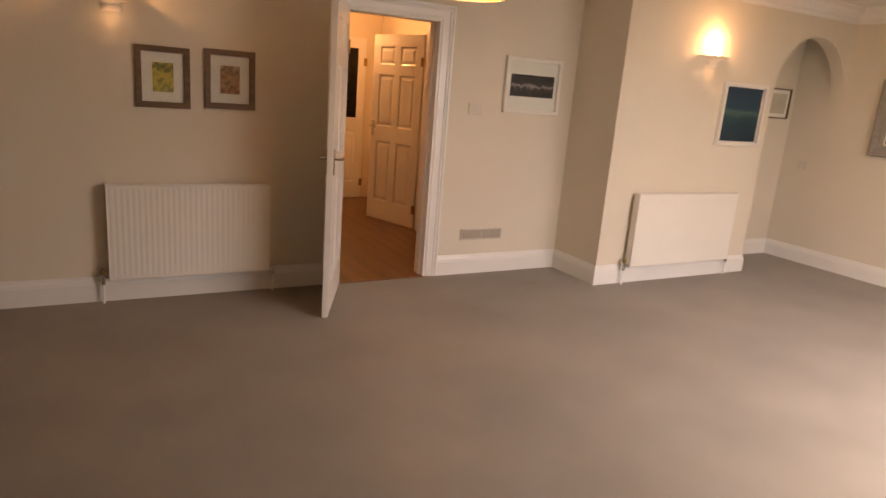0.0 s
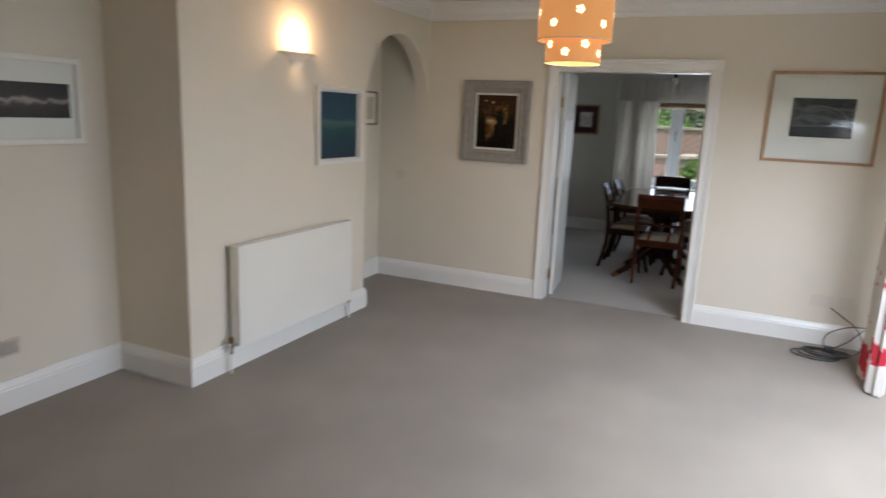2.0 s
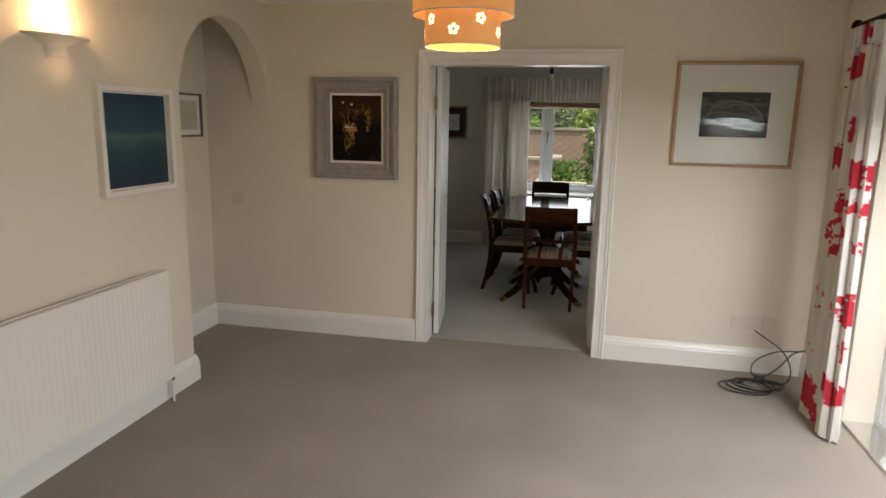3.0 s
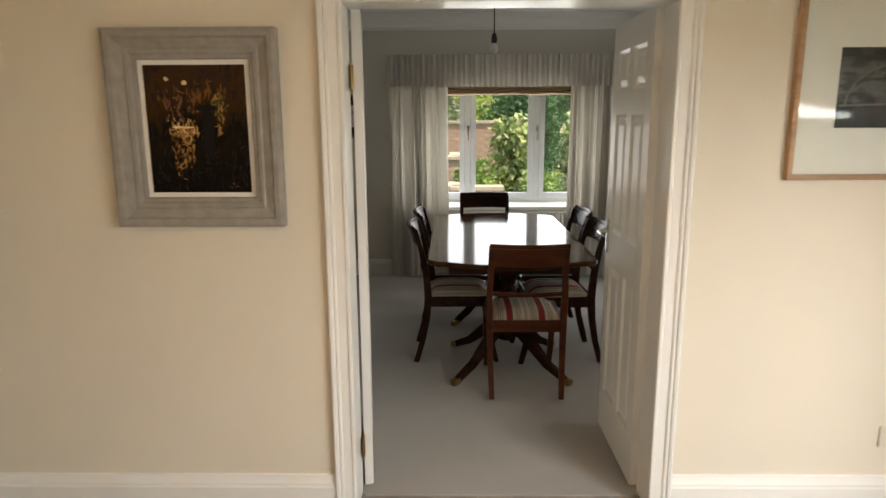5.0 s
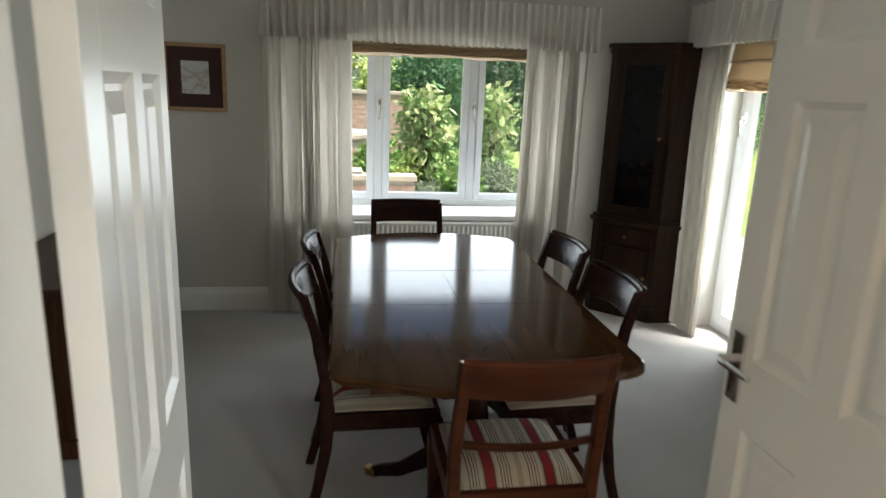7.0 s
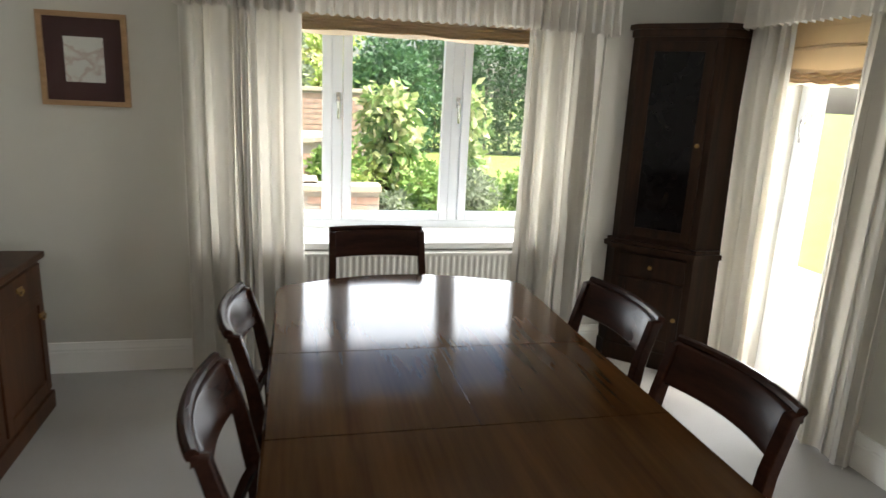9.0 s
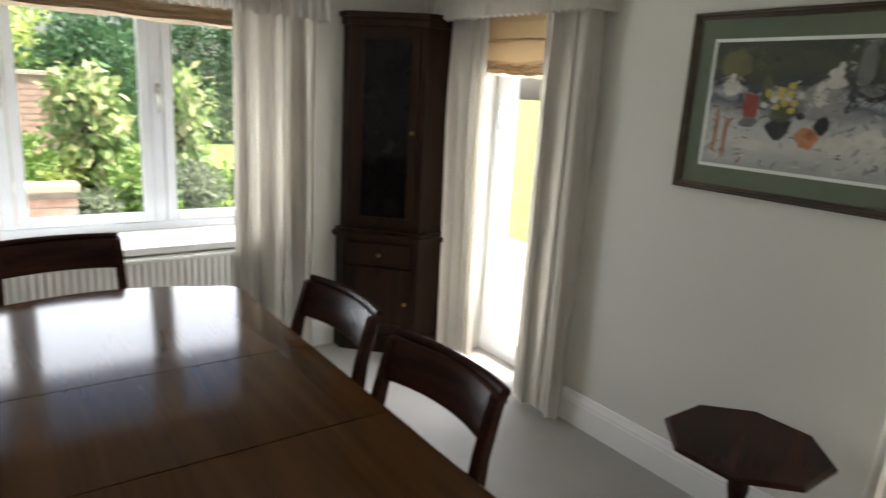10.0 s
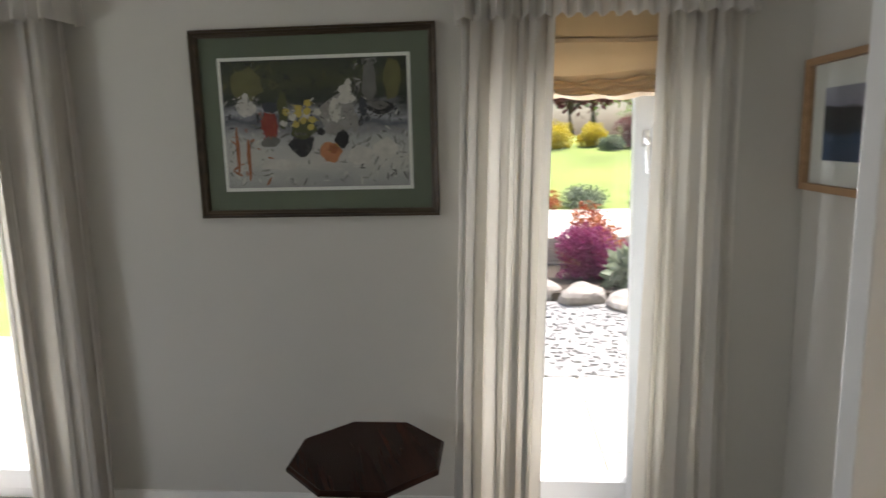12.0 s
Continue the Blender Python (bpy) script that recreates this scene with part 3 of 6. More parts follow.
def dining_chair(m, wood_mat, label):
    """Facing local +x; the back stands at x = -0.21, the seat centre at 0."""
    ch = thing("dining_chair", m, label, "chair", "chairs round the dining table")
    H, W = 0.882, 0.203
    for s in (-1, 1):
        # back leg and stile in one sabre curve
        pts = [(-0.265, s * 0.195, 0.0), (-0.225, s * 0.200, 0.14), (-0.195, s * 0.205, 0.30), (-0.185, s * 0.207, 0.44), (-0.195, s * 0.210, 0.58), (-0.225, s * W, 0.74), (-0.262, s * W, 0.87), (-0.280, s * W, H - 0.012)]
        part("back_leg", bar(bmesh.new(), pts, [0.028, 0.030, 0.033, 0.036, 0.034, 0.032, 0.030, 0.028], [0.034, 0.036, 0.042, 0.048, 0.040, 0.034, 0.030, 0.026], (0, 1, 0)), wood_mat, ch, smooth=True)
        pts = [(0.255, s * 0.200, 0.0), (0.225, s * 0.203, 0.12), (0.205, s * 0.205, 0.26), (0.200, s * 0.206, 0.40)]
        part("front_leg", bar(bmesh.new(), pts, [0.028, 0.032, 0.036, 0.040], [0.030, 0.036, 0.044, 0.050], (0, 1, 0)), wood_mat, ch, smooth=True)
        part("side_rail", boxes((-0.185, s * 0.206 - 0.012, 0.375, 0.215, s * 0.206 + 0.012, 0.440), bevel=0.003), wood_mat, ch)
    part("front_rail", boxes((0.190, -0.195, 0.375, 0.214, 0.195, 0.440), bevel=0.003), wood_mat, ch)
    part("back_rail", boxes((-0.205, -0.195, 0.375, -0.180, 0.195, 0.440), bevel=0.003), wood_mat, ch)
    # curved crest board, hollowed towards the sitter

    def board(z0, z1, x_at, hollow, thick, over):
        bm = bmesh.new()
        n = 12
        rows = []
        for i in range(n + 1):
            f = -1 + 2 * i / n
            y = f * (W + over)
            x = x_at - hollow * (1 - f * f)
            ring = []
            for k, (dx, dz) in enumerate(((0, 0.004), (0.004, 0), (thick - 0.004, 0), (thick, 0.004), (thick, 1), (thick - 0.004, 2), (0.004, 2), (0, 1))):
                z = z0 + dz if dz in (0, 0.004) else (z1 - 0.004 if dz == 1 else z1)
                lean = -0.28 * (z - z0)
                ring.append(bm.verts.new((x + dx - thick / 2 + lean, y, z)))
            rows.append(ring)
        for a, b in zip(rows[:-1], rows[1:]):
            for k in range(8):
                bm.faces.new((a[k], a[(k + 1) % 8], b[(k + 1) % 8], b[k]))
        bm.faces.new(rows[0])
        bm.faces.new(rows[-1])
        return bm
    part("crest_rail", board(0.765, H - 0.004, -0.238, 0.035, 0.022, -0.012), wood_mat, ch, smooth=True)
    bm = bmesh.new()
    tube(bm, [(-0.278 - 0.035 * (1 - f * f), f * (W + 0.009), H + 0.001) for f in [-1 + i / 8 for i in range(17)]], 0.013, 8)
    part("crest_bead", bm, wood_mat, ch, smooth=True)
    part("mid_rail", board(0.585, 0.612, -0.196, 0.030, 0.018, -0.012), wood_mat, ch, smooth=True)
    # upholstered drop-in seat
    bm = bmesh.new()
    n = 8
    g = [[bm.verts.new((-0.180 + 0.375 * i / n, -0.192 + 0.384 * j / n, 0.442 + 0.045 * (1 - (2 * i / n - 1) ** 4) ** 0.5 * (1 - (2 * j / n - 1) ** 4) ** 0.5)) for j in range(n + 1)] for i in range(n + 1)]
    for i in range(n):
        for j in range(n):
            bm.faces.new((g[i][j], g[i + 1][j], g[i + 1][j + 1], g[i][j + 1]))
    box(bm, -0.180, -0.192, 0.415, 0.195, 0.192, 0.4425)
    part("seat", bm, M_STRIPE, ch, "cream seat with dark pinstripes and red bands", smooth=True)
    return ch


CH = "dining chair with a striped seat"
dining_chair(pose(7.51, 1.732, 0, 0, 0, 0), M_MAHOG_RED, "red-brown mahogany " + CH)
first = dining_chair(pose(7.995, 1.465, 0, 0, 0, 93), M_MAHOG, "dark mahogany " + CH + ", pushed under the table")
for mm in (pose(8.56, 1.46, 0, 0, 0, 93), pose(8.02, 2.12, 0, 0, 0, -89), pose(8.58, 2.11, 0, 0, 0, -90), pose(9.355, 1.85, 0, 0, 0, 182)):
    copy_thing(first, mm)


# ---------------------------------------------------------------- curtains, pelmets, blinds
def cloth_sheet(bm, grid, thick):
    """A sheet with thickness from a grid of (point, normal) rows."""
    sides = []
    for s in (0.5, -0.5):
        sides.append([[bm.verts.new(Vector(p) + Vector(n) * thick * s) for p, n in row] for row in grid])
    for a in sides:
        for r0, r1 in zip(a[:-1], a[1:]):
            for i in range(len(r0) - 1):
                bm.faces.new((r0[i], r0[i + 1], r1[i + 1], r1[i]))
    f, b = sides
    for x, y in ((f[0], b[0]), (f[-1], b[-1]), ([r[0] for r in f], [r[0] for r in b]), ([r[-1] for r in f], [r[-1] for r in b])):
        for i in range(len(x) - 1):
            bm.faces.new((x[i], x[i + 1], y[i + 1], y[i]))
    return bm


def curtain(m, top_w, bot_w, z0, z1, folds, depth, mat, label, seed, shift=0.0, per=10, group="", pleats=False):
    """Hangs along local x from 0, folds out along -y; bottom may be wider or shifted."""
    ob = thing("curtain", m, label, "curtain", group)
    rnd = random.Random(seed)
    ph = [rnd.uniform(0, 6.28) for _ in range(6)]
    n, rows = folds * per, 16
    grid = []
    for j in range(rows + 1):
        t = j / rows
        z = z1 + (z0 - z1) * t
        w = top_w + (bot_w - top_w) * t ** 1.5
        d = depth * (0.55 + 0.45 * min(1, 4 * t)) * (1 + 0.15 * math.sin(3 * t + ph[0]))
        row = []
        for i in range(n + 1):
            u = i / n
            wob = 0.35 * math.sin(2.1 * 6.28 * u + ph[1] + 1.1 * t) + 0.25 * math.sin(5.3 * 6.28 * u + ph[2] - 0.9 * t)
            a = 6.2832 * folds * (u + 0.06 * math.sin(6.28 * 1.4 * u + ph[3]) + 0.03 * math.sin(6.28 * 3.1 * u + ph[5])) + wob + 0.25 * math.sin(4 * t + ph[3])
            amp = d * (0.62 + 0.42 * math.sin(1.7 * 6.28 * u + ph[4]))
            x = shift * t + w * u + 0.012 * math.sin(2 * a + ph[5]) * (0.4 + t)
            y = -depth * 0.6 - amp * 0.5 * math.sin(a) - 0.006 * math.sin(2.3 * a)
            s = math.cos(a) * amp * 6.28 * folds / max(w, 0.1) * 0.5
            nn = Vector((s, 1, 0)).normalized()
            row.append(((x, y, z + (0.006 * math.sin(a) if j == rows else 0)), nn))
        grid.append(row)
    part("cloth", cloth_sheet(bmesh.new(), grid, 0.004), mat, ob, smooth=True)
    if pleats:
        for k in range(folds):
            u = (k + 0.25) / folds
            part("pinch_pleat", boxes((u * top_w - 0.012, -depth * 0.95, z1 - 0.085, u * top_w + 0.012, -depth * 0.55, z1 + 0.012), bevel=0.004), mat, ob)
    return ob


def pelmet(m, width, z0, z1, ret, label, seed):
    """Gathered valance: front along local x at y = -ret, with returns to the wall."""
    ob = thing("pelmet", m, label, "pelmet")
    rnd = random.Random(seed)
    path = []
    for i in range(7):
        path.append((0, -ret * i / 6))
    n = int(width / 0.012)
    path += [(width * i / n, -ret) for i in range(1, n)]
    path += [(width, -ret + ret * i / 6) for i in range(7)]
    grid = []
    rows = 9
    dist = [0.0]
    for a, b in zip(path[:-1], path[1:]):
        dist.append(dist[-1] + math.hypot(b[0] - a[0], b[1] - a[1]))
    pl = 0.098
    for j in range(rows + 1):
        t = j / rows
        row = []
        for (x, y), s in zip(path, dist):
            nx, ny = (-1, 0) if x == 0 else ((1, 0) if x == width else (0, -1))
            f = (s / pl) % 1.0
            k = int(s / pl)
            g = 0.5 + 0.5 * math.sin(12.9898 * k)
            pinch = math.exp(-((f - 0.5) / 0.07) ** 2)
            fold = math.sin(2 * 6.2832 * s / pl + 1.3 * g)
            off = 0.030 * pinch * (1 - 0.8 * t) + (0.005 + 0.018 * t) * fold * (0.6 + 0.5 * g) + 0.012 * t
            z = z1 + (z0 - z1) * t + (0.006 * math.sin(6.2832 * s / pl * 2 + g) + 0.004 * g) * t
            row.append(((x + nx * off, y + ny * off, z), (nx, ny, 0)))
        grid.append(row)
    part("valance", cloth_sheet(bmesh.new(), grid, 0.005), M_CURTAIN, ob, smooth=True)
    part("board", boxes((0.004, -ret + 0.006, z1 - 0.022, width - 0.004, 0, z1 - 0.006)), M_WHITE, ob)
    return ob


def roman_blind(m, width, z0, z1, label, folds=3, stack=0.12):
    """Drawn-up blind: flat cloth above and stacked folds at the bottom."""
    ob = thing("roman_blind", m, label, "blind")
    prof = [(0.0, z1)]
    drop = (z1 - z0)
    prof += [(0.0, z0 + drop * 0.62), (-0.02, z0 + drop * 0.42), (-0.038, z0 + drop * 0.40), (-0.012, z0 + drop * 0.38), (-0.024, z0 + drop * (stack + 0.04)), (-0.045, z0 + drop * (stack + 0.01))]
    for k in range(folds):
        b = z0 + drop * stack * (1 - k / folds)
        prof += [(-0.015, b), (-0.046 - 0.004 * k, b - 0.010)]
    prof.append((-0.01, z0 - 0.004))
    n = 48
    grid = []
    for y, z in prof:
        row = []
        for i in range(n + 1):
            u = i / n
            sag = -0.010 * math.sin(math.pi * u) * (1 - (z - z0) / drop) + 0.004 * math.sin(9 * u + z * 30) - (0.009 * abs(math.sin(16 * u + z * 60)) if z < z0 + drop * (stack + 0.02) else 0.0)
            row.append(((u * width, y - 0.006 * math.sin(7 * u + z * 20), z + sag), (0, -1, 0)))
        grid.append(row)
    part("cloth", cloth_sheet(bmesh.new(), grid, 0.004), M_BLIND, ob, smooth=False)
    part("head_rail", boxes((0, 0.004, z1 - 0.03, width, 0.03, z1)), M_WHITE, ob)
    return ob


IV = "ivory linen curtain hanging in soft folds to the floor"
curtain(pose(XW - 0.035, 2.745, 0, 0, 0, -90), 0.56, 0.58, 0.012, 1.90, 8, 0.11, M_CURTAIN, IV, 1, shift=-0.01, group="dining room curtains")
curtain(pose(XW - 0.035, 1.02, 0, 0, 0, -90), 0.44, 0.44, 0.012, 1.90, 7, 0.11, M_CURTAIN, IV, 2, group="dining room curtains")
curtain(pose(9.10, YS + 0.02, 0, 0, 0, 180), 0.32, 0.31, 0.012, 1.95, 5, 0.10, M_CURTAIN, IV, 3, group="dining room curtains")
curtain(pose(9.86, YS + 0.02, 0, 0, 0, 180), 0.34, 0.36, 0.012, 1.95, 5, 0.09, M_CURTAIN, IV, 4, shift=0.02, group="dining room curtains")
curtain(pose(7.43, YS + 0.02, 0, 0, 0, 180), 0.29, 0.29, 0.012, 1.92, 5, 0.10, M_CURTAIN, IV, 5, shift=-0.06, group="dining room curtains")
curtain(pose(6.82, YS + 0.02, 0, 0, 0, 180), 0.26, 0.33, 0.012, 1.92, 4, 0.10, M_CURTAIN, IV, 6, shift=-0.05, group="dining room curtains")
pelmet(pose(XW, 2.735, 0, 0, 0, -90), 2.20, 1.84, 2.13, 0.125, "ivory gathered fabric pelmet over the wide window", 1)
pelmet(pose(9.87, YS, 0, 0, 0, 180), 1.11, 1.885, 2.15, 0.14, "ivory gathered fabric pelmet over a glazed door", 2)
pelmet(pose(7.43, YS, 0, 0, 0, 180), 0.87, 1.83, 2.10, 0.14, "ivory gathered fabric pelmet beside the double doors", 3)
roman_blind(pose(XW + 0.06, WY1 - 0.02, 0, 0, 0, -90), WY1 - WY0 - 0.04, 1.785, 2.03, "tan roman blind drawn up above the window", 4, 0.34)
roman_blind(pose(G3 - 0.02, YS - 0.07, 0, 0, 0, 180), 0.675, 1.635, 2.06, "tan roman blind half drawn over a glazed door")
roman_blind(pose(G1 - 0.02, YS - 0.07, 0, 0, 0, 180), 0.68, 1.615, 2.06, "tan roman blind half drawn over a glazed door")


def poppy_fabric():
    """White cloth with large red blooms and a few grey-brown stems."""
    m = fabric("poppy_curtain_cloth", (0.80, 0.77, 0.72), 0.25)
    n, l = m.node_tree.nodes, m.node_tree.links
    tc, mp = n.new("ShaderNodeTexCoord"), n.new("ShaderNodeMapping")
    mp.inputs["Scale"].default_value = (5.6, 0.6, 5.4)
    l.new(tc.outputs["Object"], mp.inputs["Vector"])
    nz = n.new("ShaderNodeTexNoise")
    nz.inputs["Scale"].default_value = 4.5
    l.new(mp.outputs[0], nz.inputs["Vector"])
    add = n.new("ShaderNodeMix")
    add.data_type, add.blend_type = "RGBA", "LINEAR_LIGHT"
    add.inputs[0].default_value = 0.30
    l.new(mp.outputs[0], add.inputs[6])
    l.new(nz.outputs[1], add.inputs[7])
    vo = n.new("ShaderNodeTexVoronoi")
    vo.inputs["Scale"].default_value, vo.inputs["Randomness"].default_value = 1.0, 0.8
    l.new(add.outputs[2], vo.inputs["Vector"])
    r = n.new("ShaderNodeValToRGB")
    ramp_stops(r, [(0.0, (0.16, 0.012, 0.03)), (0.06, (0.55, 0.022, 0.045)), (0.40, (0.62, 0.035, 0.06)), (0.43, (0.80, 0.77, 0.72)), (1.0, (0.80, 0.77, 0.72))])
    l.new(vo.outputs["Distance"], r.inputs[0])
    l.new(r.outputs[0], n["Principled BSDF"].inputs["Base Color"])
    for k in n:
        if k.type == "BSDF_TRANSLUCENT":
            l.new(r.outputs[0], k.inputs["Color"])
    return m


M_POPPY = poppy_fabric()
curtain(pose(5.60, YL + 0.06, 0, 0, 0, 180), 0.34, 0.40, 0.012, 2.065, 6, 0.13, M_POPPY, "white curtain with large red poppies beside the patio doors", 9, shift=0.0, pleats=True)
rod = thing("curtain_rod", pose(0, YL + 0.14, 2.095), "dark wooden curtain rod with brackets above the patio doors", "curtain rod")
bm = tube(bmesh.new(), [(5.62, 0, 0), (2.1, 0, 0)], 0.014, 12)
part("rod", bm, M_MAHOG, rod, smooth=True)
for x in (5.64, 2.08):
    o = part("finial", lathe(bmesh.new(), ((0.0, -0.032), (0.016, -0.028), (0.026, -0.010), (0.026, 0.010), (0.016, 0.028), (0.0, 0.032)), 14), M_MAHOG, rod, smooth=True)
    o.location = (x, 0, 0)
for x in (5.57, 3.8, 2.25):
    part("bracket", boxes((x - 0.012, -0.14, -0.03, x + 0.012, -0.125, 0.03), (x - 0.008, -0.125, -0.022, x + 0.008, 0.0, -0.012), bevel=0.002), M_MAHOG, rod)


# ---------------------------------------------------------------- windows and glazed doors
def sash(bm, w, h, s, t, x=0.0, z=0.0):
    box(bm, x, -t / 2, z, x + s, t / 2, z + h, 0.004)
    box(bm, x + w - s, -t / 2, z, x + w, t / 2, z + h, 0.004)
    box(bm, x + s, -t / 2, z, x + w - s, t / 2, z + s, 0.004)
    box(bm, x + s, -t / 2, z + h - s, x + w - s, t / 2, z + h, 0.004)


def window_handle(parent, x, z, y):
    bm = bmesh.new()
    box(bm, x - 0.013, y - 0.012, z - 0.03, x + 0.013, y, z + 0.03, 0.004)
    tube(bm, [(x, y - 0.010, z), (x, y - 0.032, z), (x, y - 0.040, z - 0.02), (x, y - 0.034, z - 0.12)], [0.011, 0.010, 0.010, 0.007], 8)
    return part("handle", bm, M_CHROME, parent, "chrome window handle", smooth=True)


def pane(parent, x0, z0, x1, z1):
    p = part("pane", boxes((x0, -0.006, z0, x1, 0.006, z1)), M_GLASS, parent)
    p.visible_shadow = False
    return p


win = thing("window_1", pose(XW + 0.415, WY1, WZ0, 0, 0, -90), "white three-light casement window over the garden", "window", kind="structure")
W, H = WY1 - WY0, WZ1 - WZ0
bm = bmesh.new()
sash(bm, W, H, 0.05, 0.07)
for x in (0.655, 1.36):
    box(bm, x - 0.03, -0.035, 0.05, x + 0.03, 0.035, H - 0.05, 0.004)
part("window_frame", bm, M_UPVC, win)
for x0, x1 in ((0.05, 0.625), (0.685, 1.33), (1.39, W - 0.05)):
    bm = bmesh.new()
    sash(bm, x1 - x0 - 0.008, H - 0.108, 0.05, 0.05, x0 + 0.004, 0.054)
    sh = part("casement", bm, M_UPVC, win)
    sh.location = (0, -0.022, 0)
    pane(win, x0 + 0.05, 0.10, x1 - 0.05, H - 0.10)
window_handle(win, 0.655 + 0.005, 0.765, -0.047)
window_handle(win, 1.36 + 0.005, 0.765, -0.047)
part("window_sill", boxes((-0.004, -0.45, -0.03, W + 0.004, -0.03, 0.006), bevel=0.006), M_WHITE, win, "white painted window board")

for name, x0, x1, hs in (("window_2", G2, G3, 1), ("window_3", G0, G1, -1)):
    # glazed door seen from inside: local x runs towards world -x
    gd = thing(name, pose(x1, YS - 0.22, 0.0, 0, 0, 180), "white full-height glazed door to the terrace", "window", kind="structure")
    w = x1 - x0
    bm = bmesh.new()
    sash(bm, w, GT, 0.045, 0.07)
    part("window_frame", bm, M_UPVC, gd)
    bm = bmesh.new()
    sash(bm, w - 0.10, GT - 0.10, 0.085, 0.055, 0.05, 0.05)
    o = part("door_sash", bm, M_UPVC, gd)
    o.location = (0, -0.02, 0)
    pane(gd, 0.135, 0.135, w - 0.135, GT - 0.135)
    window_handle(gd, 0.095 if hs > 0 else w - 0.095, 1.46, -0.048)

pat = thing("window_4", pose(PX1, YL - 0.20, 0, 0, 0, 180), "wide white sliding patio doors to the garden", "window", kind="structure")
w = PX1 - PX0
bm = bmesh.new()
sash(bm, w, 2.10, 0.06, 0.09)
part("window_frame", bm, M_UPVC, pat)
for k in range(2):
    x0 = 0.06 + k * (w - 0.12) / 2
    bm = bmesh.new()
    sash(bm, (w - 0.12) / 2, 1.98, 0.08, 0.04, x0, 0.06)
    o = part("sliding_sash", bm, M_UPVC, pat)
    o.location = (0, -0.02 + 0.045 * k, 0)
    pane(pat, x0 + 0.08, 0.14, x0 + (w - 0.12) / 2 - 0.08, 1.96)
part("threshold", boxes((0.0, -0.20, 0.0, w, -0.05, 0.018), bevel=0.004), M_CHROME, pat, "aluminium door track")


# ---------------------------------------------------------------- radiators
def radiator(m, w, h, label, ribs=0.0011, valve=True):
    """Stands on the wall behind it: local y = 0 is the wall, the front faces -y, z from the floor."""
    ob = thing("radiator", m, label, "radiator")
    z0, d = 0.16, 0.095
    bm = bmesh.new()
    n = int(w / 0.033)
    grid = []
    for j, t in enumerate((0, 0.02, 0.05, 0.95, 0.98, 1)):
        row = []
        for i in range(n * 4 + 1):
            u = i / (n * 4)
            rib = (ribs if (i % 4) in (1, 2) else 0.0) if 0.03 < t < 0.97 else 0.0
            row.append(((u * w, -d + rib, z0 + h * t), (0, -1, 0)))
        grid.append(row)
    cloth_sheet(bm, grid, 0.004)
    part("front_panel", bm, M_RAD, ob)
    part("back_panel", boxes((0.01, -0.045, z0 + 0.01, w - 0.01, -0.035, z0 + h - 0.01)), M_RAD, ob)
    for x in (0.0, w - 0.006):
        part("side_cover", boxes((x, -d + 0.004, z0 + 0.01, x + 0.006, -0.033, z0 + h + 0.003), bevel=0.002), M_RAD, ob)
    bm = boxes((0.006, -d + 0.003, z0 + h - 0.004, w - 0.006, -d + 0.018, z0 + h + 0.003), (0.006, -0.050, z0 + h - 0.004, w - 0.006, -0.034, z0 + h + 0.003))
    for i in range(int(w / 0.02)):
        box(bm, 0.01 + i * 0.02, -d + 0.018, z0 + h - 0.006, 0.016 + i * 0.02, -0.050, z0 + h)
    part("top_grille", bm, M_RAD, ob)
    for x in (0.12, w - 0.12):
        part("wall_bracket", boxes((x - 0.02, -0.034, z0 + 0.03, x + 0.02, 0.0, z0 + h - 0.05)), M_RAD, ob)
    if valve:
        for x, thermo in ((-0.035, True), (w + 0.03, False)):
            bm = bmesh.new()
            tube(bm, [(x, -0.06, 0.0), (x, -0.06, z0 - 0.02)], 0.0075, 8)
            part("pipe", bm, M_WHITE, ob, smooth=True)
            bm = bmesh.new()
            tube(bm, [(x, -0.06, z0 - 0.035), (x, -0.06, z0 + 0.035)], 0.013, 10)
            tube(bm, [(x, -0.06, z0 + 0.012), (0.002 if thermo else w - 0.002, -0.06, z0 + 0.012)], 0.010, 8)
            part("valve", bm, M_CHROME, ob, "chrome radiator valve", smooth=True)
            if thermo:
                part("valve_head", lathe(bmesh.new(), ((0.0, z0 + 0.028), (0.014, z0 + 0.030), (0.016, z0 + 0.045), (0.013, z0 + 0.064), (0.0, z0 + 0.067)), 12, (x, -0.06)), M_BRASS, ob, smooth=True)
    return ob


radiator(pose(-0.217, YN, 0, 0, 0, 0), 0.99, 0.595, "cream enamelled panel radiator under two framed prints")
radiator(pose(3.616, BY, 0, 0, 0, 0), 1.20, 0.605, "cream enamelled panel radiator on the chimney breast")
radiator(pose(XW, 2.24, 0, 0, 0, -90), 1.24, 0.485, "white ribbed radiator under the dining room window", ribs=0.006, valve=False)


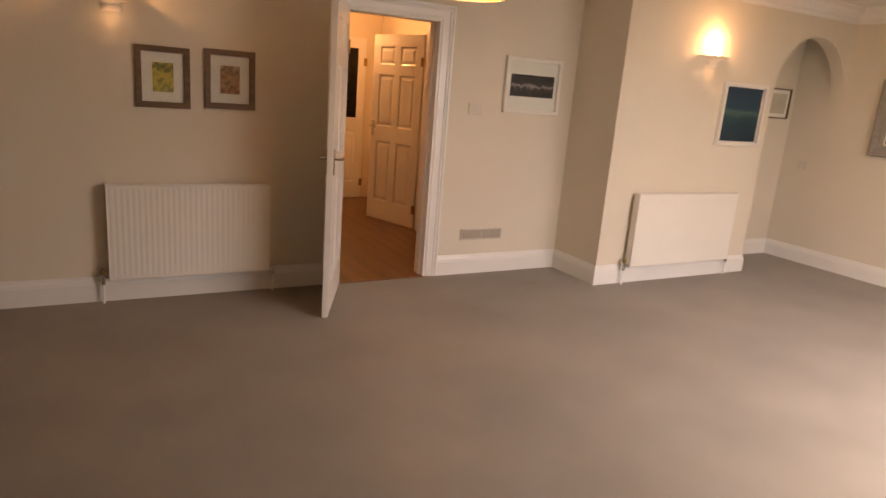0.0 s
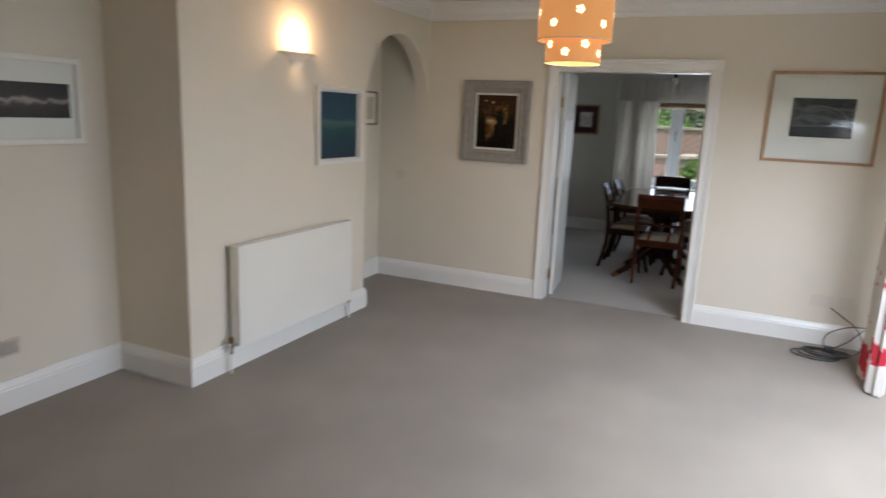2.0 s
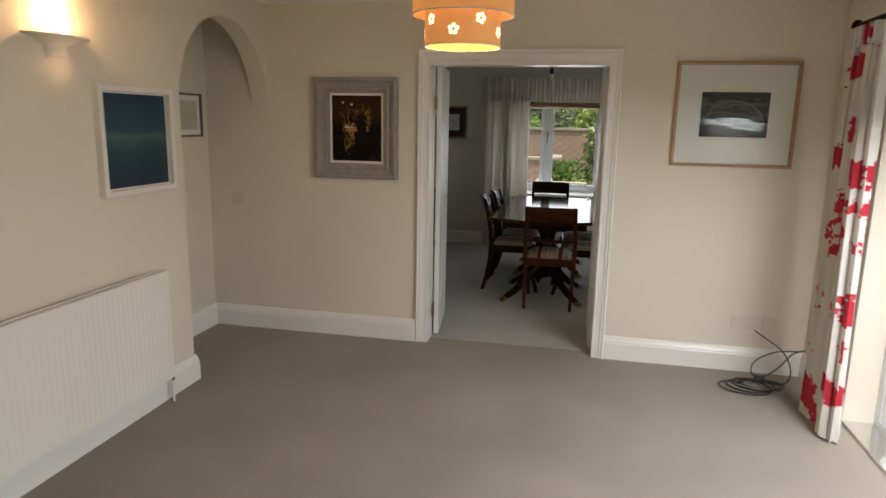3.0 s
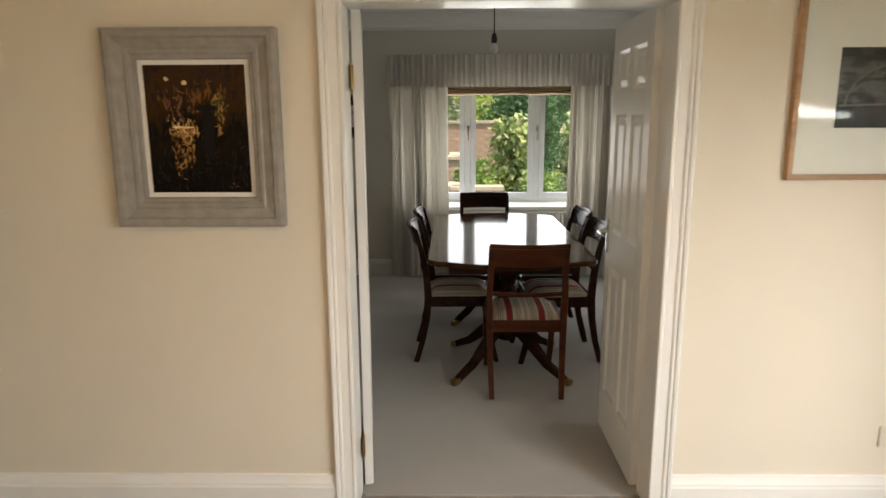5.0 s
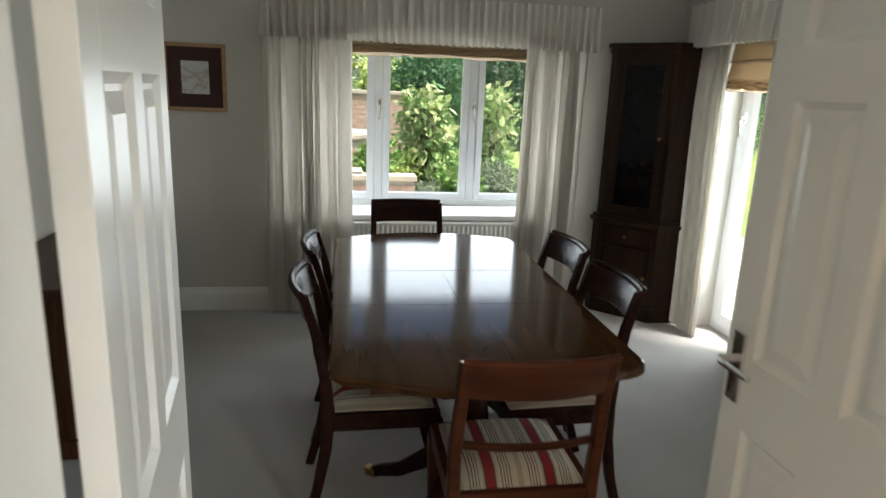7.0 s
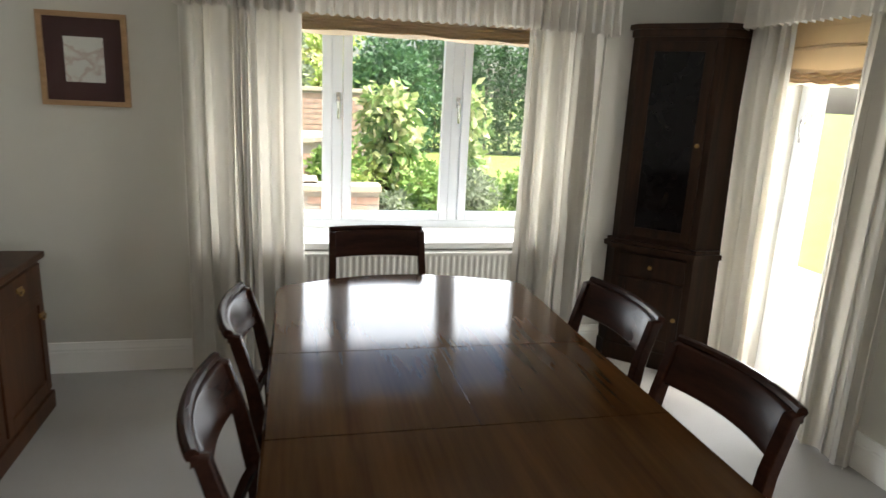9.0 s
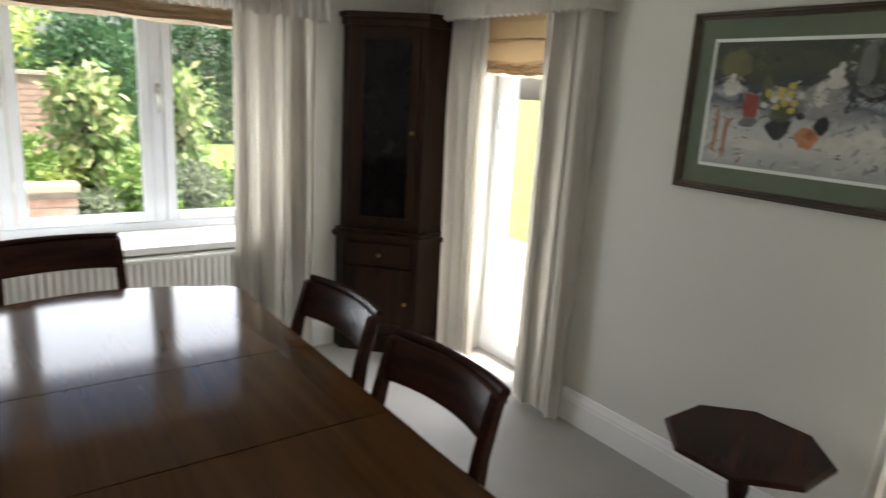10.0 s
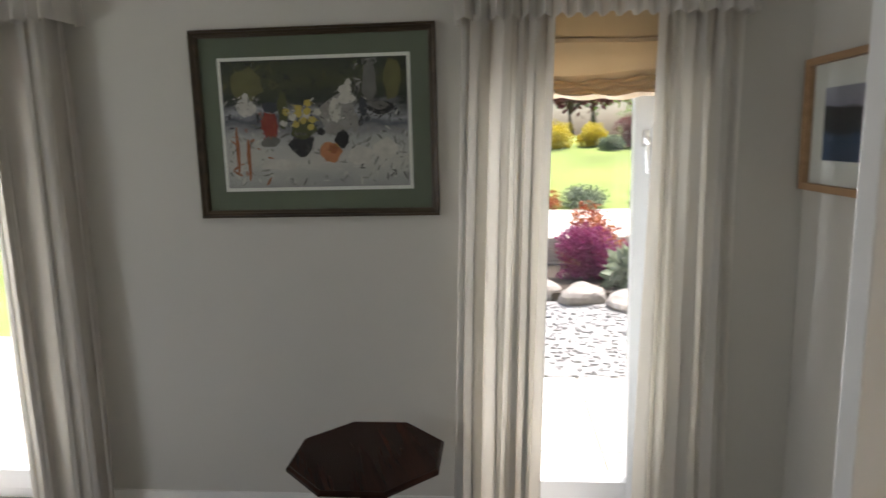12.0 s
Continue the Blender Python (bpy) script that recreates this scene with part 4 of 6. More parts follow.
# ---------------------------------------------------------------- lamps
def sconce(m, label):
    """Plaster uplighter: bowl, tapered stem and foot on the wall at local y = 0."""
    ob = thing("wall_light", m, label, "wall light", "plaster wall lights")
    bm = bmesh.new()
    prof = ((0.020, -0.085), (0.040, -0.080), (0.046, -0.060), (0.040, -0.045), (0.052, -0.030), (0.085, -0.012), (0.128, 0.0), (0.130, 0.006), (0.120, 0.004), (0.080, -0.004), (0.03, -0.016))
    rings = []
    for r, z in prof:
        rings.append([bm.verts.new((1.32 * r * math.cos(a), -0.85 * r * math.sin(a) - 0.001, z)) for a in [math.pi * i / 14 for i in range(15)]])
    for a, b in zip(rings[:-1], rings[1:]):
        for i in range(14):
            bm.faces.new((a[i], a[i + 1], b[i + 1], b[i]))
    part("bowl", bm, M_PLASTER, ob, smooth=True)
    part("back_plate", boxes((-0.05, -0.008, -0.09, 0.05, -0.0, -0.01), bevel=0.003), M_PLASTER, ob)
    part("bulb", lathe(bmesh.new(), ((0.0, 0.0), (0.012, 0.002), (0.014, 0.02), (0.02, 0.035), (0.016, 0.052), (0.0, 0.06)), 12, (0, -0.06)), M_BULB, ob, "glowing bulb", smooth=True)
    return ob


for x, y, z in ((4.28, BY, 1.90), (-0.14, YN, 1.85)):
    sconce(pose(x, y, z), "white plaster half-bowl uplighter, switched on")
    lamp("wall_light_glow", "POINT", pose(x, y - 0.075, z + 0.105), 4.4, WARM, 0.03)
    lamp("wall_light_glow", "POINT", pose(x, y - 0.075, z - 0.125), 0.12, WARM, 0.015)


def pendant(m):
    """Two drum shades, one under the other, with flower cut-outs, hung from the ceiling."""
    ob = thing("pendant_lamp", m, "two-tier drum pendant with flower cut-outs, lit", "pendant lamp", "living room pendants")
    for name, r, z0, z1 in (("upper_shade", 0.200, 0.118, 0.325), ("lower_shade", 0.150, 0.0, 0.138)):
        bm = bmesh.new()
        n = 40
        for rr in (r, r - 0.004):
            a = [[bm.verts.new((rr * math.cos(6.2832 * i / n), rr * math.sin(6.2832 * i / n), z)) for i in range(n)] for z in (z0, z1)]
            for i in range(n):
                bm.faces.new((a[0][i], a[0][(i + 1) % n], a[1][(i + 1) % n], a[1][i]))
        sh = part(name, bm, M_SHADE, ob, "glowing amber fabric shade", smooth=True)
        bm = bmesh.new()
        for z in (z0, z1):
            ring = [(math.cos(6.2832 * i / n) * r, math.sin(6.2832 * i / n) * r, z) for i in range(n + 1)]
            tube(bm, ring, 0.003, 6)
        part("rim", bm, M_PLASTER, sh)
        k = 9
        for i in range(k):
            bm = bmesh.new()
            a = 6.2832 * i / k + (0.3 if r < 0.18 else 0)
            zc = (z0 + z1) / 2 + (0.03 if i % 2 else -0.025) * (z1 - z0) / 0.18
            for p in range(5):
                b = 6.2832 * p / 5 + i
                da, dz = 0.014 * math.cos(b) / r, 0.014 * math.sin(b)
                vs = []
                for q in range(8):
                    c = 6.2832 * q / 8
                    aa, zz = a + da + 0.0085 * math.cos(c) / r, zc + dz + 0.0085 * math.sin(c)
                    vs.append(bm.verts.new(((r + 0.0012) * math.cos(aa), (r + 0.0012) * math.sin(aa), zz)))
                bm.faces.new(vs)
            part("flower_cutout", bm, M_SHADE_HOT, sh, "bright flower-shaped cut-out")
    bm = bmesh.new()
    for a in (0.5, 2.6, 4.7):
        tube(bm, [(0, 0, 0.27), (0.198 * math.cos(a), 0.198 * math.sin(a), 0.313)], 0.003, 6)
    part("shade_ring", bm, M_PLASTER, ob)
    bm = tube(bmesh.new(), [(0, 0, 0.16), (0, 0, CEIL - m.translation.z - 0.02)], 0.004, 8)
    part("cord", bm, M_PLASTIC, ob)
    part("lamp_holder", lathe(bmesh.new(), ((0.0, 0.15), (0.02, 0.15), (0.022, 0.19), (0.015, 0.25), (0.0, 0.26)), 12), M_PLASTIC, ob, smooth=True)
    part("bulb", lathe(bmesh.new(), ((0.0, 0.045), (0.02, 0.052), (0.030, 0.08), (0.026, 0.11), (0.015, 0.15), (0.0, 0.152)), 14), M_BULB, ob, "glowing bulb", smooth=True)
    part("ceiling_rose", lathe(bmesh.new(), ((0.0, CEIL - m.translation.z - 0.03), (0.02, CEIL - m.translation.z - 0.03), (0.048, CEIL - m.translation.z - 0.008), (0.05, CEIL - m.translation.z)), 20), M_PLASTIC, ob, smooth=True)
    lamp("pendant_glow", "POINT", pose(m.translation.x, m.translation.y, m.translation.z + 0.03), 4.4, WARM, 0.05)
    lamp("pendant_glow", "POINT", pose(m.translation.x, m.translation.y, m.translation.z + 0.30), 1.5, WARM, 0.06)
    return ob


pendant(pose(4.45, 1.99, 1.87))
pendant(pose(1.17, 2.40, 1.87))
bl = thing("pendant_bulb", pose(8.50, 1.855, -0.055), "bare unlit bulb on a black cord over the table", "pendant lamp")
part("cord", tube(bmesh.new(), [(0, 0, 2.17), (0, 0, CEIL + 0.035)], 0.004, 8), M_BLACK, bl)
part("lamp_holder", lathe(bmesh.new(), ((0.0, 2.115), (0.018, 2.115), (0.020, 2.15), (0.013, 2.18), (0.0, 2.185)), 12), M_BLACK, bl, smooth=True)
part("bulb", lathe(bmesh.new(), ((0.0, 2.045), (0.018, 2.050), (0.029, 2.075), (0.024, 2.10), (0.013, 2.118), (0.0, 2.118)), 14), M_PLASTIC, bl, "clear-white unlit bulb", smooth=True)
part("ceiling_rose", lathe(bmesh.new(), ((0.0, CEIL + 0.025), (0.02, CEIL + 0.025), (0.048, CEIL + 0.047), (0.05, CEIL + 0.055)), 20), M_PLASTIC, bl, smooth=True)


# ---------------------------------------------------------------- pictures
def paint(name, color, rough=0.6):
    return material(name, color, rough, 0, 0.15, 30)


def art(name, stops, scale=6.0, axis="Z", span=0.5, wobble=0.3, stretch=(1, 1, 1)):
    """Brushy bands of colour along an axis of the picture, in metres about its centre."""
    m = bpy.data.materials.new(name)
    m.use_nodes = True
    n, l = m.node_tree.nodes, m.node_tree.links
    tc, mp, sep, nz = n.new("ShaderNodeTexCoord"), n.new("ShaderNodeMapping"), n.new("ShaderNodeSeparateXYZ"), n.new("ShaderNodeTexNoise")
    mp.inputs["Scale"].default_value = stretch
    l.new(tc.outputs["Object"], mp.inputs["Vector"])
    l.new(tc.outputs["Object"], sep.inputs[0])
    nz.inputs["Scale"].default_value, nz.inputs["Detail"].default_value = scale, 7
    l.new(mp.outputs[0], nz.inputs["Vector"])
    a, b = n.new("ShaderNodeMath"), n.new("ShaderNodeMath")
    a.operation = b.operation = "MULTIPLY_ADD"
    a.inputs[1].default_value, a.inputs[2].default_value = 1 / span, 0.5 - wobble * 0.5
    l.new(sep.outputs[axis], a.inputs[0])
    b.inputs[1].default_value = wobble
    l.new(nz.outputs[0], b.inputs[0])
    l.new(a.outputs[0], b.inputs[2])
    r = n.new("ShaderNodeValToRGB")
    ramp_stops(r, stops)
    l.new(b.outputs[0], r.inputs[0])
    l.new(r.outputs[0], n["Principled BSDF"].inputs["Base Color"])
    n["Principled BSDF"].inputs["Roughness"].default_value = 0.5
    return m


def picture(m, w, h, fw, fmat, art_w, art_h, art_mat, mount, label, depth=0.022, steps=1, dz=0.0, glazed=True, slip=None):
    """Centre at the origin, back on the wall at y = 0, facing -y. Frame, mount card, print, glass."""
    ob = thing("framed_picture", m, label, "picture")
    bm = bmesh.new()
    prof = [(0.0, 0.0), (0.0, -depth * 0.9), (fw * 0.08, -depth), (fw * 0.5, -depth)] if steps == 1 else [(0.0, 0.0), (0.0, -depth), (fw * 0.12, -depth * 1.1), (fw * 0.28, -depth * 1.05), (fw * 0.34, -depth * 0.8), (fw * 0.62, -depth * 0.62), (fw * 0.68, -depth * 0.7), (fw * 0.8, -depth * 0.66), (fw * 0.86, -depth * 0.5)]
    prof += [(fw * 0.97, prof[-1][1] * 0.95), (fw, -depth * 0.35), (fw, -0.004)]
    cols = [[bm.verts.new((sx * (w / 2 - d), y, sz * (h / 2 - d))) for sx, sz in ((-1, -1), (1, -1), (1, 1), (-1, 1))] for d, y in prof]
    for a, b in zip(cols[:-1], cols[1:]):
        for k in range(4):
            bm.faces.new((a[k], a[(k + 1) % 4], b[(k + 1) % 4], b[k]))
    part("frame", bm, fmat, ob)
    iw, ih = w / 2 - fw, h / 2 - fw
    part("mount", boxes((-iw, -0.006, -ih, iw, -0.003, ih)), mount, ob)
    if slip:
        part("inner_border", boxes((-art_w / 2 - slip[0], -0.0085, -art_h / 2 - slip[0] + dz, art_w / 2 + slip[0], -0.006, art_h / 2 + slip[0] + dz)), slip[1], ob)
    pr = part("print", boxes((-art_w / 2, -0.0025, -art_h / 2, art_w / 2, 0.0, art_h / 2)), art_mat, ob)
    pr.location = (0, -0.0085 if slip else -0.006, dz)
    if glazed:
        g = part("glass", boxes((-iw, -0.0145, -ih, iw, -0.0125, ih)), M_GLAZE, ob)
        g.visible_shadow = False
    return ob


def blob(ob, x, z, rx, rz, color, y=-0.0112, n=14, wob=0.12, seed=0):
    """A flat brush mark on a print."""
    bm = bmesh.new()
    vs = []
    for yy in (y, y + 0.0008):
        rnd2 = random.Random(seed + 3)
        vs.append([bm.verts.new((x + rx * math.cos(6.2832 * i / n) * (1 + wob * (rnd2.random() - 0.5) * 2), yy, z + rz * math.sin(6.2832 * i / n) * (1 + wob * (rnd2.random() - 0.5) * 2))) for i in range(n)])
    bm.faces.new(vs[0])
    bm.faces.new(vs[1])
    for i in range(n):
        bm.faces.new((vs[0][i], vs[0][(i + 1) % n], vs[1][(i + 1) % n], vs[1][i]))
    return part("brush_mark", bm, color, ob)


def strokes(ob, w, h, n, zones, seed, y=-0.0113, size=(0.010, 0.030), upright=0.0, dz=0.0):
    """Many small dabs of paint on a print; zones give (x0, z0, x1, z1, paints) in parts of its half size."""
    rnd = random.Random(seed)
    bm = bmesh.new()
    mats = []
    for x0, z0, x1, z1, paints in zones:
        for q in paints:
            if q not in mats:
                mats.append(q)
    area = [abs((z[2] - z[0]) * (z[3] - z[1])) ** 0.8 for z in zones]
    for i in range(n):
        x0, z0, x1, z1, paints = rnd.choices(zones, area)[0]
        x, z = rnd.uniform(x0, x1) * w / 2, rnd.uniform(z0, z1) * h / 2 + dz
        L, t = rnd.uniform(*size), rnd.uniform(size[0] * 0.3, size[0] * 0.8)
        a = math.pi / 2 + rnd.gauss(0, 0.25) if rnd.random() < upright else rnd.uniform(0, math.pi)
        yy = y - 0.0000035 * i
        vs = []
        for k in range(7):
            b = 6.2832 * k / 7
            u, v = L / 2 * math.cos(b) * rnd.uniform(0.75, 1.1), t / 2 * math.sin(b) * rnd.uniform(0.75, 1.1)
            px = x + u * math.cos(a) - v * math.sin(a)
            pz = z + u * math.sin(a) + v * math.cos(a)
            vs.append(bm.verts.new((max(-w / 2, min(w / 2, px)), yy, max(-h / 2 + dz, min(h / 2 + dz, pz)))))
        bm.faces.new(vs).material_index = mats.index(rnd.choice(paints))
    ob2 = part("paint_layer", bm, mats, ob)
    return tagged(ob2, kind="stuff")


A_GREEN = art("autumn_leaf_print", [(0.0, (0.75, 0.70, 0.45)), (0.35, (0.28, 0.26, 0.05)), (0.5, (0.62, 0.48, 0.10)), (0.65, (0.16, 0.18, 0.04)), (0.8, (0.55, 0.42, 0.12))], 16, span=0.45, wobble=1.2)
A_RUST = art("rust_leaf_print", [(0.0, (0.55, 0.38, 0.22)), (0.38, (0.30, 0.09, 0.04)), (0.5, (0.50, 0.30, 0.12)), (0.62, (0.24, 0.13, 0.05)), (0.8, (0.62, 0.45, 0.28))], 16, span=0.45, wobble=1.2)
picture(pose(0.13, YN, 1.412), 0.312, 0.367, 0.036, M_FRAME_BROWN, 0.120, 0.175, A_GREEN, M_MOUNT, "brown-framed print of yellow-green leaves above a radiator")
picture(pose(0.528, YN, 1.425), 0.312, 0.367, 0.036, M_FRAME_BROWN, 0.120, 0.175, A_RUST, M_MOUNT, "brown-framed print of rust-coloured leaves above a radiator")
A_NIGHT = art("night_skyline_print", [(0.0, (0.015, 0.012, 0.012)), (0.34, (0.03, 0.022, 0.02)), (0.44, (0.06, 0.045, 0.04)), (0.50, (0.34, 0.30, 0.28)), (0.55, (0.04, 0.03, 0.03)), (1.0, (0.012, 0.01, 0.01))], 22, span=0.26, wobble=0.45, stretch=(1, 1, 0.5))
picture(pose(2.898, YN, 1.549), 0.545, 0.437, 0.030, M_FRAME_WHITE, 0.425, 0.172, A_NIGHT, M_MOUNT, "white-framed dark night photograph of lit buildings", depth=0.03)
A_BLUE = art("blue_sea_painting", [(0.0, (0.004, 0.022, 0.045)), (0.3, (0.005, 0.035, 0.055)), (0.46, (0.010, 0.060, 0.072)), (0.53, (0.06, 0.13, 0.12)), (0.60, (0.012, 0.055, 0.085)), (1.0, (0.012, 0.040, 0.075))], 4, span=0.48, wobble=0.22, stretch=(1, 1, 3))
picture(pose(4.755, BY, 1.454), 0.56, 0.537, 0.030, M_FRAME_WHITE, 0.485, 0.46, A_BLUE, M_FRAME_WHITE, "white-framed dark blue-green seascape painting", depth=0.038, glazed=False)
A_STREET = art("night_street_painting", [(0.0, (0.004, 0.003, 0.003)), (0.30, (0.008, 0.006, 0.004)), (0.42, (0.014, 0.009, 0.005)), (0.50, (0.006, 0.005, 0.004)), (0.66, (0.050, 0.025, 0.007)), (0.80, (0.060, 0.028, 0.010)), (1.0, (0.03, 0.018, 0.018))], 7, span=0.62, wobble=0.5, stretch=(2.5, 1, 0.8))
duller(A_STREET, 0.08)
ns = picture(pose(XD, 3.06, 1.52, 0, 0, -90), 0.606, 0.695, 0.105, M_FRAME_GREY, 0.360, 0.450, A_STREET, M_MOUNT, "wide grey-framed oil painting of a lamplit wet street", depth=0.045, steps=2, glazed=False)
street = dict(black=(0.004, 0.0035, 0.004), purple=(0.022, 0.013, 0.016), brown=(0.030, 0.016, 0.008), orange=(0.20, 0.080, 0.018), pink=(0.24, 0.115, 0.06), gold=(0.50, 0.26, 0.07), bright=(0.90, 0.62, 0.30), olive=(0.26, 0.21, 0.05))
p = {k: duller(paint("street_" + k, v, 0.5), 0.2) for k, v in street.items()}
layers = (
    (420, (0.008, 0.05), ((0, 0, 1, 1, "black purple brown black"), (0.3, 0, 0.9, 0.14, "purple brown purple"), (0.5, 0.12, 0.85, 0.27, "orange brown orange"), (0.1, 0.12, 0.55, 0.3, "brown purple orange"))),
    (190, (0.006, 0.028), ((0.18, 0.18, 0.37, 0.40, "pink orange pink brown"), (0.41, 0.20, 0.53, 0.37, "pink orange brown"), (0.66, 0.22, 0.82, 0.40, "olive gold brown olive"), (0.70, 0.38, 0.78, 0.54, "olive gold black"))),
    (210, (0.007, 0.034), ((0.22, 0.42, 0.52, 0.55, "gold orange gold bright"), (0.24, 0.50, 0.46, 0.75, "gold gold orange brown"), (0.26, 0.70, 0.40, 0.90, "gold orange brown black"), (0.36, 0.45, 0.46, 0.60, "bright gold"))),
    (150, (0.008, 0.036), ((0, 0, 0.17, 1, "black black purple"), (0.83, 0.02, 1, 1, "black brown black"), (0.48, 0.66, 1, 1, "black black purple"), (0.57, 0.36, 0.68, 0.76, "black"), (0.58, 0.34, 0.67, 0.6, "black"))),
    (26, (0.004, 0.012), ((0.20, 0.40, 0.50, 0.46, "bright gold"), (0.34, 0.78, 0.46, 0.88, "bright gold pink"), (0.88, 0.95, 0.96, 0.99, "bright pink"), (0.68, 0.9, 0.9, 0.97, "pink purple"))))
for k, (n, size, zones) in enumerate(layers):
    strokes(ns, 0.355, 0.445, n, [(2 * a - 1, 1 - 2 * d, 2 * e - 1, 1 - 2 * b, tuple(p[q] for q in w.split())) for a, b, e, d, w in zones], 3 + k, y=-0.0112 - 0.0016 * k, size=size, upright=0.8)
for i, (u, v, rx, rz, c) in enumerate(((0.62, 0.33, 0.036, 0.012, "black"), (0.625, 0.45, 0.024, 0.060, "black"), (0.615, 0.60, 0.018, 0.070, "black"), (0.23, 0.105, 0.007, 0.007, "bright"), (0.41, 0.135, 0.010, 0.009, "bright"), (0.36, 0.48, 0.05, 0.004, "bright"))):
    blob(ns, (u - 0.5) * 0.355, (0.5 - v) * 0.445, rx, rz, p[c], y=-0.0205 - 0.0002 * i, seed=i, wob=0.3)
A_BRIDGE = art("bridge_photograph", [(0.0, (0.006, 0.006, 0.006)), (0.35, (0.025, 0.025, 0.025)), (0.5, (0.115, 0.115, 0.110)), (0.58, (0.030, 0.030, 0.030)), (0.7, (0.110, 0.110, 0.105)), (0.85, (0.020, 0.020, 0.020)), (1.0, (0.060, 0.060, 0.060))], 20, span=0.30, wobble=0.7, stretch=(0.7, 1, 1.6))
br = picture(pose(XD, 0.60, 1.653, 0, 0, -90), 0.712, 0.64, 0.020, M_FRAME_OAK, 0.394, 0.274, A_BRIDGE, M_MOUNT, "thin oak frame round a wide-mounted monochrome bridge photograph", depth=0.028)
bm = bmesh.new()
tube(bm, [(0.17 * math.cos(a), -0.0105, -0.055 + 0.135 * math.sin(a)) for a in [math.pi * i / 16 for i in range(17)]], 0.004, 6)
tube(bm, [(-0.19, -0.0105, -0.06), (0.19, -0.0105, -0.05)], 0.004, 6)
part("bridge_arch", bm, paint("photo_grey", (0.14, 0.14, 0.135)), br)
picture(pose(5.89, AY, 1.59), 0.44, 0.30, 0.014, M_FRAME_BROWN, 0.34, 0.20, art("pale_sketch", [(0.0, (0.62, 0.58, 0.48)), (0.5, (0.50, 0.46, 0.36)), (1.0, (0.66, 0.62, 0.52))], 9, wobble=0.6), M_MOUNT, "small thin-framed pale picture inside the alcove", glazed=False)
A_SKETCH = art("pale_drawing", [(0.0, (0.70, 0.66, 0.62)), (0.45, (0.72, 0.68, 0.64)), (0.5, (0.55, 0.42, 0.38)), (0.53, (0.72, 0.68, 0.64)), (1.0, (0.70, 0.66, 0.62))], 7, span=0.8, wobble=0.9)
picture(pose(XW, 3.183, 1.574, 0, 0, -90), 0.383, 0.424, 0.024, M_FRAME_OAK, 0.170, 0.205, A_SKETCH, M_MOUNT_RED, "dark maroon-mounted drawing in a wooden frame")
A_SEA = art("evening_sea_print", [(0.0, (0.02, 0.04, 0.09)), (0.36, (0.03, 0.06, 0.12)), (0.44, (0.012, 0.012, 0.018)), (0.70, (0.02, 0.018, 0.022)), (0.74, (0.26, 0.25, 0.30)), (1.0, (0.36, 0.35, 0.40))], 5, span=0.22, wobble=0.35, stretch=(1, 1, 2.5))
picture(pose(XD2, 0.135, 1.49, 0, 0, 90), 0.54, 0.405, 0.022, M_FRAME_OAK, 0.34, 0.215, A_SEA, M_MOUNT, "oak-framed evening coast print beside the double doors", depth=0.03)
A_STILL = art("still_life_ground", [(0.0, (0.30, 0.29, 0.28)), (0.22, (0.52, 0.49, 0.44)), (0.40, (0.42, 0.40, 0.38)), (0.52, (0.10, 0.10, 0.12)), (0.58, (0.36, 0.35, 0.36)), (0.66, (0.022, 0.025, 0.016)), (0.82, (0.055, 0.060, 0.022)), (1.0, (0.022, 0.026, 0.016))], 7, span=0.46, wobble=0.30, stretch=(0.8, 1, 2.0))
st = picture(pose(7.942, YS, 1.537, 0, 0, 180), 0.84, 0.637, 0.026, M_FRAME_DARK, 0.640, 0.430, A_STILL, M_MOUNT_GREEN, "sage-mounted still-life print in a dark gilt frame", depth=0.026, slip=(0.012, M_MOUNT), steps=2)
c = {k: paint("still_" + k, tuple(0.75 * q for q in v)) for k, v in dict(white=(0.70, 0.66, 0.58), silver=(0.34, 0.32, 0.29), red=(0.34, 0.045, 0.03), dark=(0.025, 0.022, 0.022), yellow=(0.62, 0.47, 0.10), leaf=(0.09, 0.10, 0.03), peach=(0.60, 0.24, 0.10), orange=(0.42, 0.14, 0.05), blue=(0.05, 0.052, 0.065), olive=(0.16, 0.15, 0.05), grey=(0.19, 0.18, 0.16)).items()}
